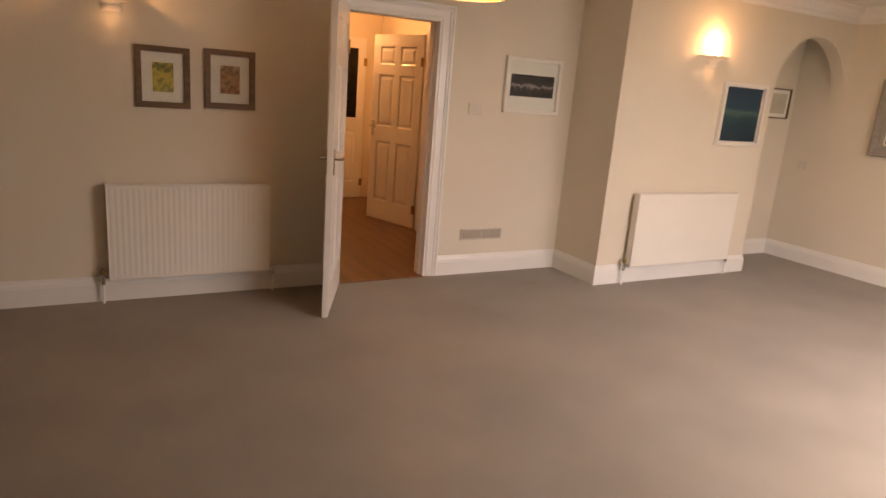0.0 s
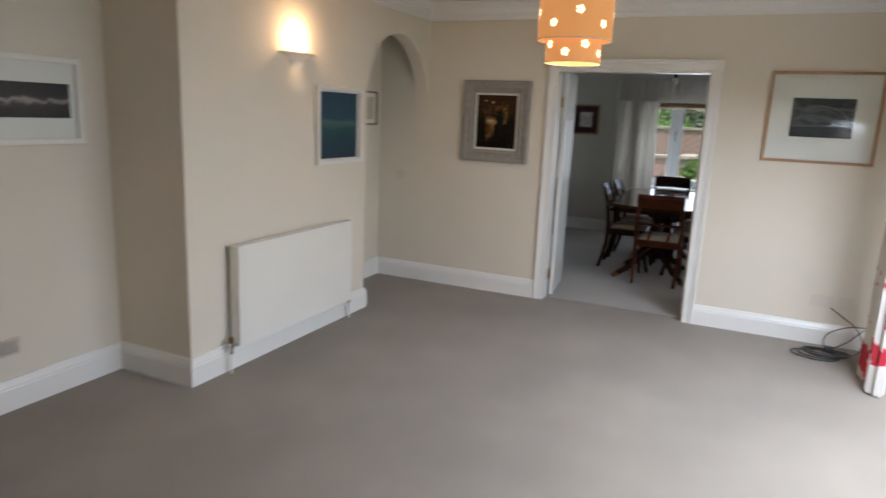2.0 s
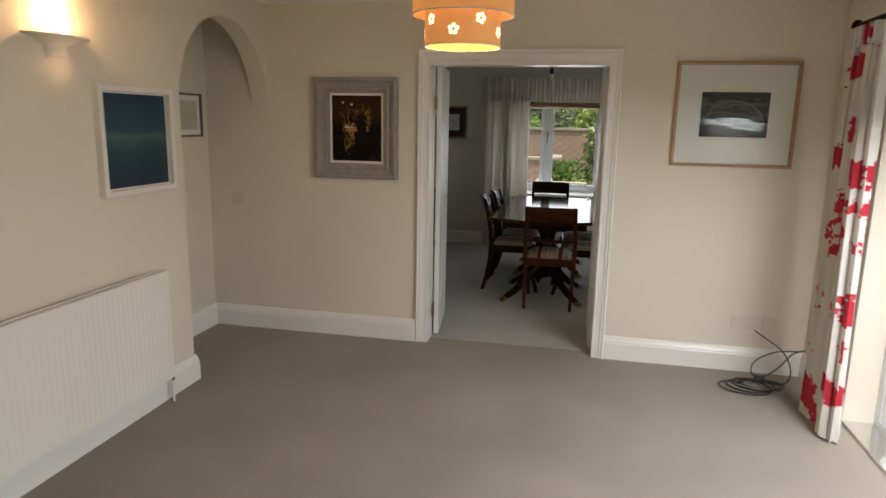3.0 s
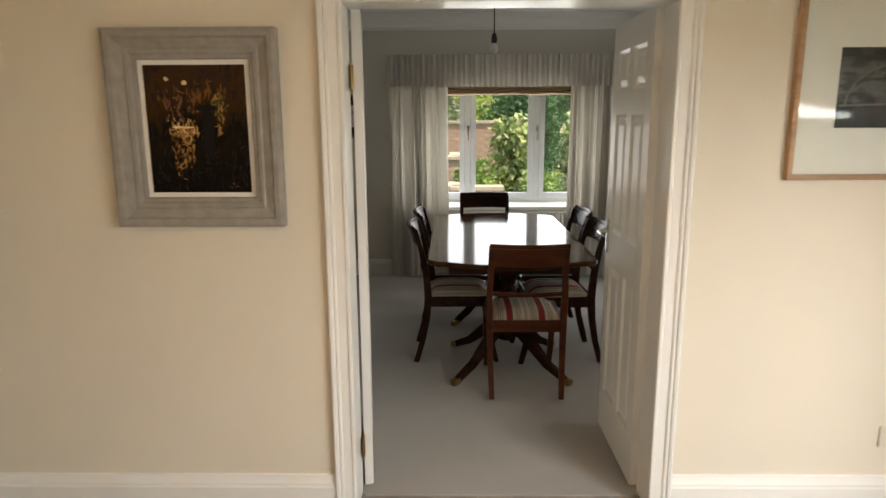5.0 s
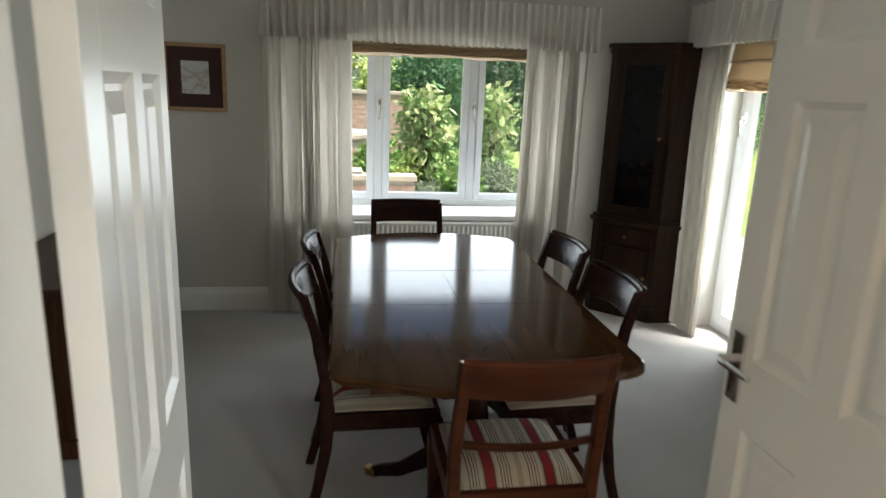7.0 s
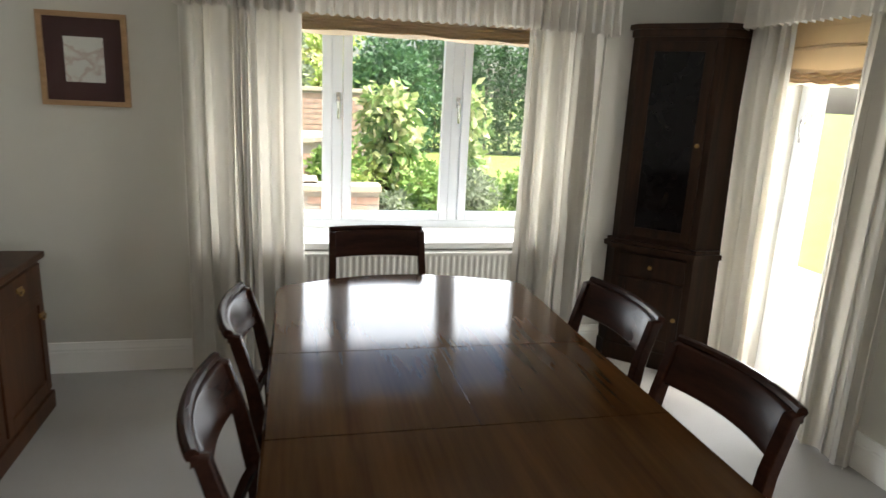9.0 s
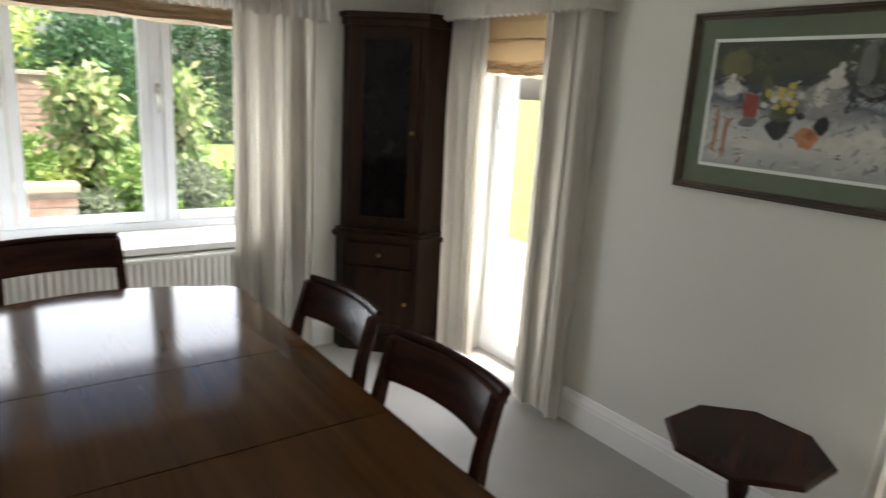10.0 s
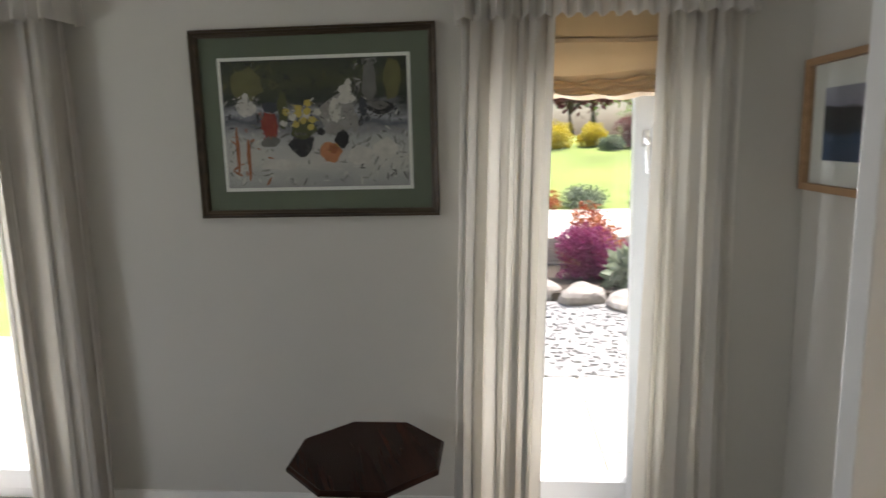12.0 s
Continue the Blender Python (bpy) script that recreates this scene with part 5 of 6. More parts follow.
marks = [(-0.24, 0.15, 0.055, 0.055, "olive"), (0.20, 0.15, 0.026, 0.07, "grey"), (0.28, 0.15, 0.03, 0.07, "olive"), (-0.25, 0.065, 0.035, 0.030, "white"), (-0.25, 0.105, 0.012, 0.014, "white"), (-0.16, 0.065, 0.035, 0.018, "blue"), (-0.115, 0.06, 0.018, 0.065, "leaf"), (-0.165, -0.005, 0.027, 0.048, "red"), (-0.165, -0.065, 0.032, 0.020, "grey"), (-0.29, -0.10, 0.007, 0.08, "orange"), (-0.25, -0.12, 0.007, 0.075, "orange"), (-0.05, -0.075, 0.044, 0.042, "dark"), (-0.045, -0.02, 0.042, 0.035, "leaf"), (0.085, 0.03, 0.062, 0.072, "silver"), (0.075, 0.05, 0.020, 0.045, "white"), (0.115, 0.12, 0.024, 0.022, "white"), (0.115, 0.09, 0.032, 0.018, "white"), (0.125, 0.145, 0.010, 0.016, "white"), (0.145, 0.0, 0.012, 0.034, "silver"), (0.175, 0.06, 0.012, 0.035, "blue"), (0.235, 0.055, 0.042, 0.024, "dark"), (0.235, 0.062, 0.030, 0.013, "grey"), (0.095, -0.06, 0.024, 0.028, "dark"), (0.055, -0.105, 0.035, 0.034, "peach"), (0.062, -0.095, 0.016, 0.018, "orange"), (0.16, -0.12, 0.05, 0.032, "white"), (0.25, -0.10, 0.04, 0.036, "white"), (-0.14, -0.15, 0.07, 0.018, "white"), (0.02, -0.03, 0.016, 0.012, "dark")]
for i in range(13):
    a, r = 2.4 * i, 0.012 + 0.0045 * i
    marks.append((-0.045 + r * math.cos(a) * 1.2, 0.03 + r * math.sin(a) * 0.8, 0.013, 0.012, "yellow" if i % 4 else "white"))
for i, (x, z, rx, rz, k) in enumerate(marks):
    blob(st, 0.96 * x, 0.905 * z, rx, rz, c[k], y=-0.0127 - 0.00003 * i, seed=i, wob=0.22)
zs = [(-1, 0.42, 1, 1, ("dark", "dark", "leaf", "olive", "dark")), (-1, 0.55, -0.35, 0.98, ("olive", "olive", "leaf")), (0.45, 0.4, 0.68, 1, ("grey", "silver")), (-1, 0.12, 1, 0.42, ("grey", "dark", "blue", "dark", "silver", "white")), (-1, -0.05, 1, 0.16, ("blue", "dark", "dark")), (-1, -1, 1, 0.0, ("silver", "white", "silver", "white", "white", "grey")), (-1, -0.95, -0.5, 0.0, ("white", "white", "orange", "silver")), (0.2, -0.9, 1, -0.1, ("grey", "white", "silver"))]
strokes(st, 0.635, 0.425, 620, [(*z[:4], tuple(c[q] for q in z[4])) for z in zs], 4, y=-0.0112 + 0.0008, size=(0.012, 0.040))
zs = [(-0.35, -0.05, 0.05, 0.32, ("yellow", "leaf", "leaf", "white", "olive", "yellow")), (-0.28, -0.45, -0.02, -0.12, ("dark", "dark", "grey")), (0.08, -0.05, 0.45, 0.5, ("silver", "white", "grey", "dark")), (-0.6, -0.22, -0.42, 0.2, ("red", "red", "orange")), (0.05, -0.6, 0.28, -0.3, ("peach", "orange", "peach", "yellow")), (-0.9, 0.1, -0.6, 0.45, ("white", "silver", "grey")), (0.55, 0.1, 0.85, 0.4, ("dark", "grey", "silver"))]
strokes(st, 0.635, 0.425, 260, [(*z[:4], tuple(c[q] for q in z[4])) for z in zs], 5, y=-0.0140, size=(0.006, 0.018))


# ---------------------------------------------------------------- dining room furniture
def corner_cabinet():
    """Upper part with a dark glazed door on a wider base; its front faces the room at 45 degrees."""
    cb = thing("corner_cabinet", pose(XW - 0.012, YS + 0.012, 0), "dark oak corner cabinet with a glazed upper door", "cabinet")

    def prism(a, r, z0, z1, bm=None):
        # a: reach along each wall, r: depth of the short returns
        bm = bm or bmesh.new()
        pts = [(0, 0), (0, a), (-r, a), (-a + 0.15, r + 0.15), (-a + 0.15, 0)]
        lo = [bm.verts.new((x, y, z0)) for x, y in pts]
        hi = [bm.verts.new((x, y, z1)) for x, y in pts]
        bm.faces.new(lo)
        bm.faces.new(hi)
        for i in range(5):
            bm.faces.new((lo[i], lo[(i + 1) % 5], hi[(i + 1) % 5], hi[i]))
        return bm
    part("base_plinth", prism(0.565, 0.10, 0.0, 0.10), M_CAB, cb)
    part("base", prism(0.555, 0.092, 0.10, 0.680), M_CAB, cb)
    part("waist_moulding", prism(0.560, 0.088, 0.708, 0.728, prism(0.580, 0.105, 0.680, 0.708)), M_CAB, cb)
    part("upper_case", prism(0.530, 0.075, 0.728, 1.850), M_CAB, cb)
    part("cornice", prism(0.560, 0.090, 1.888, 1.915, prism(0.542, 0.082, 1.850, 1.888)), M_CAB, cb)

    def front(a, r):
        # frame on the slanted front: x along it, -y out of it
        c = Vector((-(a - 0.15 + r) / 2, (a + r + 0.15) / 2, 0))
        return Matrix.Translation(c) @ pose(0, 0, 0, 0, 0, -135 + 90), (a - 0.15 - r) * math.sqrt(2)
    for a, r, z0, z1, kind in ((0.530, 0.075, 0.76, 1.825, "glass"), (0.555, 0.092, 0.535, 0.660, "drawer"), (0.555, 0.092, 0.125, 0.515, "door")):
        mm, w = front(a, r)
        # turn so that -y points into the room
        mm = Matrix.Translation(mm.translation) @ pose(0, 0, 0, 0, 0, -135)
        h = w / 2 - 0.035
        s = 0.05
        bm = bmesh.new()
        if kind == "glass":
            for q in ((-h, -0.014, z0, -h + s, 0.004, z1), (h - s, -0.014, z0, h, 0.004, z1), (-h + s, -0.014, z0, h - s, 0.004, z0 + s), (-h + s, -0.014, z1 - s, h - s, 0.004, z1)):
                box(bm, *q, 0.002)
            o = part("glazed_door", bm, M_CAB, cb)
            o.matrix_local = mm
            g = part("pane", boxes((-h + s, -0.008, z0 + s, h - s, -0.005, z1 - s)), M_DARKGLASS, o)
        elif kind == "drawer":
            box(bm, -h, -0.014, z0, h, 0.004, z1, 0.004)
            o = part("drawer", bm, M_CAB, cb)
            o.matrix_local = mm
        else:
            for q in ((-h, -0.014, z0, -h + s, 0.004, z1), (h - s, -0.014, z0, h, 0.004, z1), (-h + s, -0.014, z0, h - s, 0.004, z0 + s), (-h + s, -0.014, z1 - s, h - s, 0.004, z1)):
                box(bm, *q, 0.002)
            o = part("cupboard_door", bm, M_CAB, cb)
            o.matrix_local = mm
            part("panel", boxes((-h + s, -0.006, z0 + s, h - s, 0.004, z1 - s)), M_CAB, o)
        k = part("knob", lathe(bmesh.new(), ((0.0, 0.0), (0.006, 0.0), (0.006, 0.012), (0.013, 0.018), (0.012, 0.026), (0.0, 0.03)), 12), M_BRASS, o, "small brass knob", smooth=True)
        k.matrix_local = pose(0 if kind == "drawer" else h - 0.025, -0.014, (z0 + z1) / 2, 90, 0, 0)
    return cb


M_DARKGLASS = material("dark_cabinet_glass", (0.006, 0.005, 0.005), 0.08, 0, 0.1, 10, spec=0.2)
corner_cabinet()


def sideboard():
    L, D, H = 1.50, 0.44, 0.745
    sb = thing("sideboard", pose(9.82, 3.325, 0), "dark wood sideboard with drawers over panelled doors", "sideboard")
    part("plinth", boxes((-L, -0.012, 0, 0.0, D, 0.085), bevel=0.006), M_SIDEB, sb)
    part("carcass", boxes((-L + 0.02, 0.0, 0.085, -0.02, D, H - 0.03)), M_SIDEB, sb)
    part("top", boxes((-L - 0.01, -0.022, H - 0.03, 0.01, D, H), bevel=0.008), M_SIDEB, sb)
    n = 3
    w = (L - 0.04) / n
    for i in range(n):
        x0, x1 = -L + 0.02 + i * w + 0.012, -L + 0.02 + (i + 1) * w - 0.012
        dr = part("drawer", boxes((x0, -0.012, 0.58, x1, 0.01, 0.700), bevel=0.004), M_SIDEB, sb)
        bm = bmesh.new()
        for q in ((x0, -0.012, 0.11, x0 + 0.05, 0.01, 0.58), (x1 - 0.05, -0.012, 0.11, x1, 0.01, 0.58), (x0 + 0.05, -0.012, 0.11, x1 - 0.05, 0.01, 0.165), (x0 + 0.05, -0.012, 0.525, x1 - 0.05, 0.01, 0.58), (x0 + 0.05, -0.004, 0.165, x1 - 0.05, 0.01, 0.525)):
            box(bm, *q, 0.002)
        d = part("cupboard_door", bm, M_SIDEB, sb)
        for parent, xc, zc in ((dr, (x0 + x1) / 2, 0.645), (d, x1 - 0.03, 0.47)):
            bm = tube(bmesh.new(), [(xc + 0.022 * math.cos(a), -0.020, zc - 0.022 * math.sin(a)) for a in [math.pi * k / 10 for k in range(11)]], 0.003, 6)
            box(bm, xc - 0.028, -0.016, zc - 0.008, xc + 0.028, -0.010, zc + 0.012, 0.002)
            part("drop_handle", bm, M_BRASS, parent, "small dark brass drop handle")
    return sb


sideboard()


def octagon_table():
    ot = thing("side_table", pose(7.735, 0.20, 0, 0, 0, 22.5), "small dark octagonal wine table on a turned stem", "table")
    R, Z = 0.250, 0.515
    bm = bmesh.new()
    rings = [[bm.verts.new(((R - d) * math.cos(radians(45 * i)), (R - d) * math.sin(radians(45 * i)), z)) for i in range(8)] for d, z in ((0.012, Z - 0.022), (0.0, Z - 0.016), (0.0, Z - 0.006), (0.008, Z), (0.014, Z - 0.002))]
    for a, b in zip(rings[:-1], rings[1:]):
        for i in range(8):
            bm.faces.new((a[i], a[(i + 1) % 8], b[(i + 1) % 8], b[i]))
    bm.faces.new(rings[0])
    bm.faces.new(rings[-1])
    part("table_top", bm, M_MAHOG, ot)
    part("stem", lathe(bmesh.new(), ((0.0, 0.08), (0.022, 0.085), (0.032, 0.11), (0.034, 0.16), (0.022, 0.20), (0.018, 0.26), (0.026, 0.31), (0.034, 0.35), (0.030, 0.39), (0.018, 0.42), (0.026, 0.44), (0.03, 0.455), (0.06, 0.483), (0.062, 0.493)), 18), M_MAHOG, ot, smooth=True)
    for k in range(3):
        a = radians(30 + 120 * k)
        cc, s = math.cos(a), math.sin(a)
        part("leg", bar(bmesh.new(), [(r * cc, r * s, z) for r, z in ((0.02, 0.145), (0.08, 0.13), (0.14, 0.085), (0.19, 0.035), (0.225, 0.016), (0.25, 0.013))], [0.022, 0.022, 0.02, 0.02, 0.022, 0.026], [0.05, 0.045, 0.034, 0.026, 0.024, 0.02], (-s, cc, 0)), M_MAHOG, ot, smooth=True)
    return ot


octagon_table()


# ---------------------------------------------------------------- small fixtures
M_PLATE = material("cream_switch_plastic", (0.66, 0.61, 0.52), 0.45, 0, 0.02, 10)


def wall_plate(m, w, h, label, name, buttons=1, rocker=0.018):
    ob = thing(name, m, label, "switch" if "switch" in name else "socket" if "socket" in name else "thermostat")
    part("plate", boxes((-w / 2, -0.010, -h / 2, w / 2, 0.0, h / 2), bevel=0.003), M_PLATE, ob)
    for i in range(buttons):
        x = (i - (buttons - 1) / 2) * w / max(buttons, 1) * 0.9
        part("rocker", boxes((x - rocker / 2, -0.014, -0.012, x + rocker / 2, -0.009, 0.012), bevel=0.002), M_PLATE, ob)
    return ob


M_VENT = material("beige_vent_paint", (0.58, 0.53, 0.45), 0.6, 0, 0.05, 20)
av = thing("air_vent", pose(2.54, YN, 0.33), "beige louvred air vent low on the wall", "air vent")
part("backing", boxes((-0.19, -0.004, -0.036, 0.19, 0.0, 0.036)), M_FRAME_GREY, av)
part("frame", boxes((-0.20, -0.012, -0.045, 0.20, 0.0, -0.034), (-0.20, -0.012, 0.034, 0.20, 0.0, 0.045), (-0.20, -0.012, -0.034, -0.186, 0.0, 0.034), (0.186, -0.012, -0.034, 0.20, 0.0, 0.034), (-0.006, -0.012, -0.034, 0.006, 0.0, 0.034)), M_VENT, av)
for x in [-0.178 + 0.0155 * k for k in range(12)] + [0.0135 + 0.0155 * k for k in range(12)]:
    part("slat", boxes((x - 0.0045, -0.010, -0.034, x + 0.0045, -0.004, 0.034)), M_VENT, av)
wall_plate(pose(2.38, YN, 1.34), 0.125, 0.085, "white plastic room thermostat beside the hall door", "thermostat", 1, 0.05)
wall_plate(pose(XD, 3.995, 0.99, 0, 0, -90), 0.086, 0.086, "white light switch near the alcove", "light_switch")
wall_plate(pose(XD, 0.41, 0.33, 0, 0, -90), 0.146, 0.086, "white double socket plate above the skirting", "wall_socket", 2)
wall_plate(pose(XD, 0.255, 0.33, 0, 0, -90), 0.086, 0.086, "white aerial socket plate above the skirting", "wall_socket")

cab = thing("cable_coil", pose(5.93, 0.30, 0), "loose coil of black cable on the carpet", "cable")
pts = []
for i in range(90):
    a = 0.33 * i
    r = 0.115 + 0.022 * math.sin(0.9 * i * 0.33) + 0.015 * math.sin(i * 0.13)
    pts.append((r * 0.8 * math.cos(a) - 0.07 + 0.02 * math.sin(i * 0.05), 0.10 + r * 1.15 * math.sin(a) + 0.03 * math.cos(i * 0.07), 0.008 + 0.0006 * i + 0.006 * math.sin(i * 0.4)))
part("coil", tube(bmesh.new(), pts, 0.0045, 6), M_BLACK, cab, smooth=True)
loop = [(0.02, 0.06, 0.03), (0.06, -0.06, 0.10), (0.10, -0.15, 0.19), (0.12, -0.22, 0.215), (0.10, -0.20, 0.215), (0.10, -0.06, 0.20), (0.08, 0.06, 0.14), (0.06, 0.08, 0.06), (0.04, -0.02, 0.014), (0.05, -0.12, 0.02), (0.12, -0.16, 0.08), (0.16, -0.12, 0.18), (0.20, -0.02, 0.25), (0.222, 0.06, 0.30)]
dense = []
for i in range(len(loop) - 1):
    p0, p1, p2, p3 = [Vector(loop[max(0, min(len(loop) - 1, k))]) for k in (i - 1, i, i + 1, i + 2)]
    for k in range(6):
        t = k / 6
        dense.append(0.5 * ((2 * p1) + (p2 - p0) * t + (2 * p0 - 5 * p1 + 4 * p2 - p3) * t * t + (3 * p1 - p0 - 3 * p2 + p3) * t ** 3))
part("lead", tube(bmesh.new(), dense, 0.0042, 6), M_BLACK, cab, smooth=True)
part("plug", boxes((-0.02, 0.02, 0.03, 0.03, 0.08, 0.065), bevel=0.008), M_BLACK, cab)
tb = setting("threshold_strip", boxes((XD2 - 0.030, DY0 + 0.02, 0.0, XD2 - 0.008, DY1 - 0.02, 0.005)), M_CARPET2, "pale carpet joint strip in the double doorway", "threshold")

# ---------------------------------------------------------------- the hall
HY = 7.75
setting("wall_hall_east", boxes((2.735, YN + 0.13, 0, 2.855, 5.80, 2.42), (2.855, 5.68, 0, 3.12, 5.80, 2.42), (3.0, 5.80, 0, 3.12, HY, 2.42)), M_CREAM, "cream hall wall with a recess behind the inner door", "wall")
setting("wall_hall_north", boxes((0.3, HY, 0, 3.12, HY + 0.12, 2.42)), M_CREAM, "cream end wall of the hall", "wall")
setting("wall_hall_west", boxes((0.3, YN + 0.13, 0, 0.42, HY, 2.42)), M_CREAM, "cream side wall of the hall", "wall")
setting("ceiling_3", boxes((0.3, YN + 0.13, 2.42, 3.4, HY + 0.12, 2.5)), M_CEIL, "white hall ceiling", "ceiling")
run_profile("baseboard", SKIRT, [(2.735, YN + 0.14), (2.735, 5.74)], 0, M_WHITE, "white moulded skirting in the hall", "skirting")
run_profile("baseboard", SKIRT, [(2.0, HY), (0.42, HY), (0.42, YN + 0.14)], 0, M_WHITE, "white moulded skirting in the hall", "skirting")
setting("door_post", boxes((2.685, 5.74, 0, 2.735, 5.84, 2.06), bevel=0.004), M_WHITE, "white painted post of the inner door", "door frame")
panel_door("hall_inner_door", 0.76, 1.965, pose(2.69, 5.865, 0.008, 0, 0, 108), "white six-panel door ajar in the hall", hinge_sign=1)
fd = panel_door("front_door", 0.86, 1.98, pose(2.79, HY - 0.03, 0.008, 0, 0, 180), "white front door with a dark leaded pane", glazed=True)
part("pane", boxes((0.105, -0.010, 1.02, 0.755, 0.010, 1.86)), M_DARKGLASS, fd, "dark obscured glass")
setting("floor_3", boxes((0.3, YN - 0.02, -0.1, 3.02, HY, -0.008)), M_OAKFLOOR, "oak board floor of the hall, under its boards", "floor")
hl = thing("ceiling_light", pose(2.15, 6.75, 2.42), "round warm ceiling light in the hall", "ceiling light")
part("base", lathe(bmesh.new(), ((0.0, -0.02), (0.13, -0.02), (0.135, 0.0)), 24), M_CHROME, hl, smooth=True)
part("diffuser", lathe(bmesh.new(), ((0.0, -0.075), (0.06, -0.068), (0.10, -0.048), (0.12, -0.02)), 24), M_SHADE_HOT, hl, "glowing opal glass", smooth=True)
lamp("hall_glow", "POINT", pose(2.15, 6.75, 2.25), 22, (1.0, 0.50, 0.19), 0.10)
floor3 = bpy.data.objects["floor_3"]
k = 0
for col in range(22):
    x0 = 0.42 + col * 0.121
    y = YN + (-0.02) - (col * 0.37) % 0.9
    while y < HY:
        y1 = min(y + 0.95 + 0.25 * ((col * 7 + k) % 3), HY)
        ya = max(y, YN - 0.02)
        if y1 > ya + 0.05:
            part("floorboard", boxes((x0 + 0.001, ya, -0.008, min(x0 + 0.120, 2.998), y1 - 0.0015, 0.002)), M_BOARD, floor3)
        y = y1
        k += 1
setting("threshold_strip", boxes((HX0 + 0.02, YN - 0.03, 0.0, HX1 - 0.02, YN - 0.004, 0.007)), M_OAKFLOOR, "oak threshold strip under the hall door", "threshold")


# ---------------------------------------------------------------- the garden
def leaf_material(name, colors, trans=0.35):
    m = bpy.data.materials.new(name)
    m.use_nodes = True
    n, l = m.node_tree.nodes, m.node_tree.links
    b, out = n["Principled BSDF"], n["Material Output"]
    g = n.new("ShaderNodeNewGeometry")
    r = n.new("ShaderNodeValToRGB")
    ramp_stops(r, [(i / (len(colors) - 1), c) for i, c in enumerate(colors)])
    l.new(g.outputs["Random Per Island"], r.inputs[0])
    l.new(r.outputs[0], b.inputs["Base Color"])
    b.inputs["Roughness"].default_value = 0.6
    t, mix = n.new("ShaderNodeBsdfTranslucent"), n.new("ShaderNodeMixShader")
    l.new(r.outputs[0], t.inputs["Color"])
    mix.inputs[0].default_value = trans
    l.new(b.outputs[0], mix.inputs[1])
    l.new(t.outputs[0], mix.inputs[2])
    l.new(mix.outputs[0], out.inputs["Surface"])
    return m


L_DARK = leaf_material("ivy_leaf", [(0.03, 0.085, 0.04), (0.06, 0.15, 0.06), (0.11, 0.22, 0.09)])
L_MID = leaf_material("green_leaf", [(0.09, 0.19, 0.04), (0.19, 0.33, 0.08), (0.30, 0.42, 0.12)])
L_LIME = leaf_material("lime_leaf", [(0.26, 0.38, 0.08), (0.48, 0.58, 0.18), (0.70, 0.72, 0.36)])
L_LAUREL = leaf_material("laurel_leaf", [(0.10, 0.22, 0.06), (0.30, 0.42, 0.14), (0.75, 0.72, 0.42)])
L_YELL = leaf_material("golden_leaf", [(0.42, 0.33, 0.015), (0.62, 0.50, 0.03), (0.72, 0.60, 0.06)])
L_PINK = leaf_material("heather_flower", [(0.12, 0.008, 0.06), (0.26, 0.02, 0.12), (0.36, 0.045, 0.18)])
L_RUST = leaf_material("rust_leaf", [(0.22, 0.035, 0.025), (0.42, 0.10, 0.03), (0.50, 0.20, 0.05)])
L_MAROON = leaf_material("maroon_leaf", [(0.09, 0.012, 0.02), (0.20, 0.03, 0.045)])
L_GREYG = leaf_material("grey_green_leaf", [(0.12, 0.16, 0.10), (0.26, 0.31, 0.20)])
M_BARK = material("bark", (0.09, 0.065, 0.045), 0.9, 0, 0.3, 12, 0.8, 60)


def leaves(centres, count, size, seed, droop=0.0):
    """Many small folded leaves scattered through ellipsoid clumps (x, y, z, rx, ry, rz)."""
    rng = np.random.default_rng(seed)
    vol = np.array([c[3] * c[4] * c[5] for c in centres]) ** 0.7
    pick = rng.choice(len(centres), count, p=vol / vol.sum())
    C = np.array(centres)[pick]
    d = rng.normal(size=(count, 3))
    d /= np.linalg.norm(d, axis=1)[:, None]
    rad = rng.uniform(0.55, 1.05, count) ** 0.6
    pos = C[:, :3] + d * rad[:, None] * C[:, 3:] + rng.normal(size=(count, 3)) * 0.12 * C[:, 3:]
    a = rng.normal(size=(count, 3)) + d * 0.8
    a[:, 2] -= droop
    a /= np.linalg.norm(a, axis=1)[:, None]
    s = np.cross(a, rng.normal(size=(count, 3)))
    s /= np.linalg.norm(s, axis=1)[:, None]
    u = np.cross(a, s)
    L = size * rng.uniform(0.6, 1.3, count)[:, None]
    v = np.stack([pos, pos + a * L * 0.5 + s * L * 0.28 + u * L * 0.06, pos + a * L, pos + a * L * 0.5 - s * L * 0.28 + u * L * 0.06], 1).reshape(-1, 3)
    f = [(4 * i, 4 * i + 1, 4 * i + 2, 4 * i + 3) for i in range(count)]
    me = bpy.data.meshes.new("leaves")
    me.from_pydata(v.tolist(), [], f)
    return me


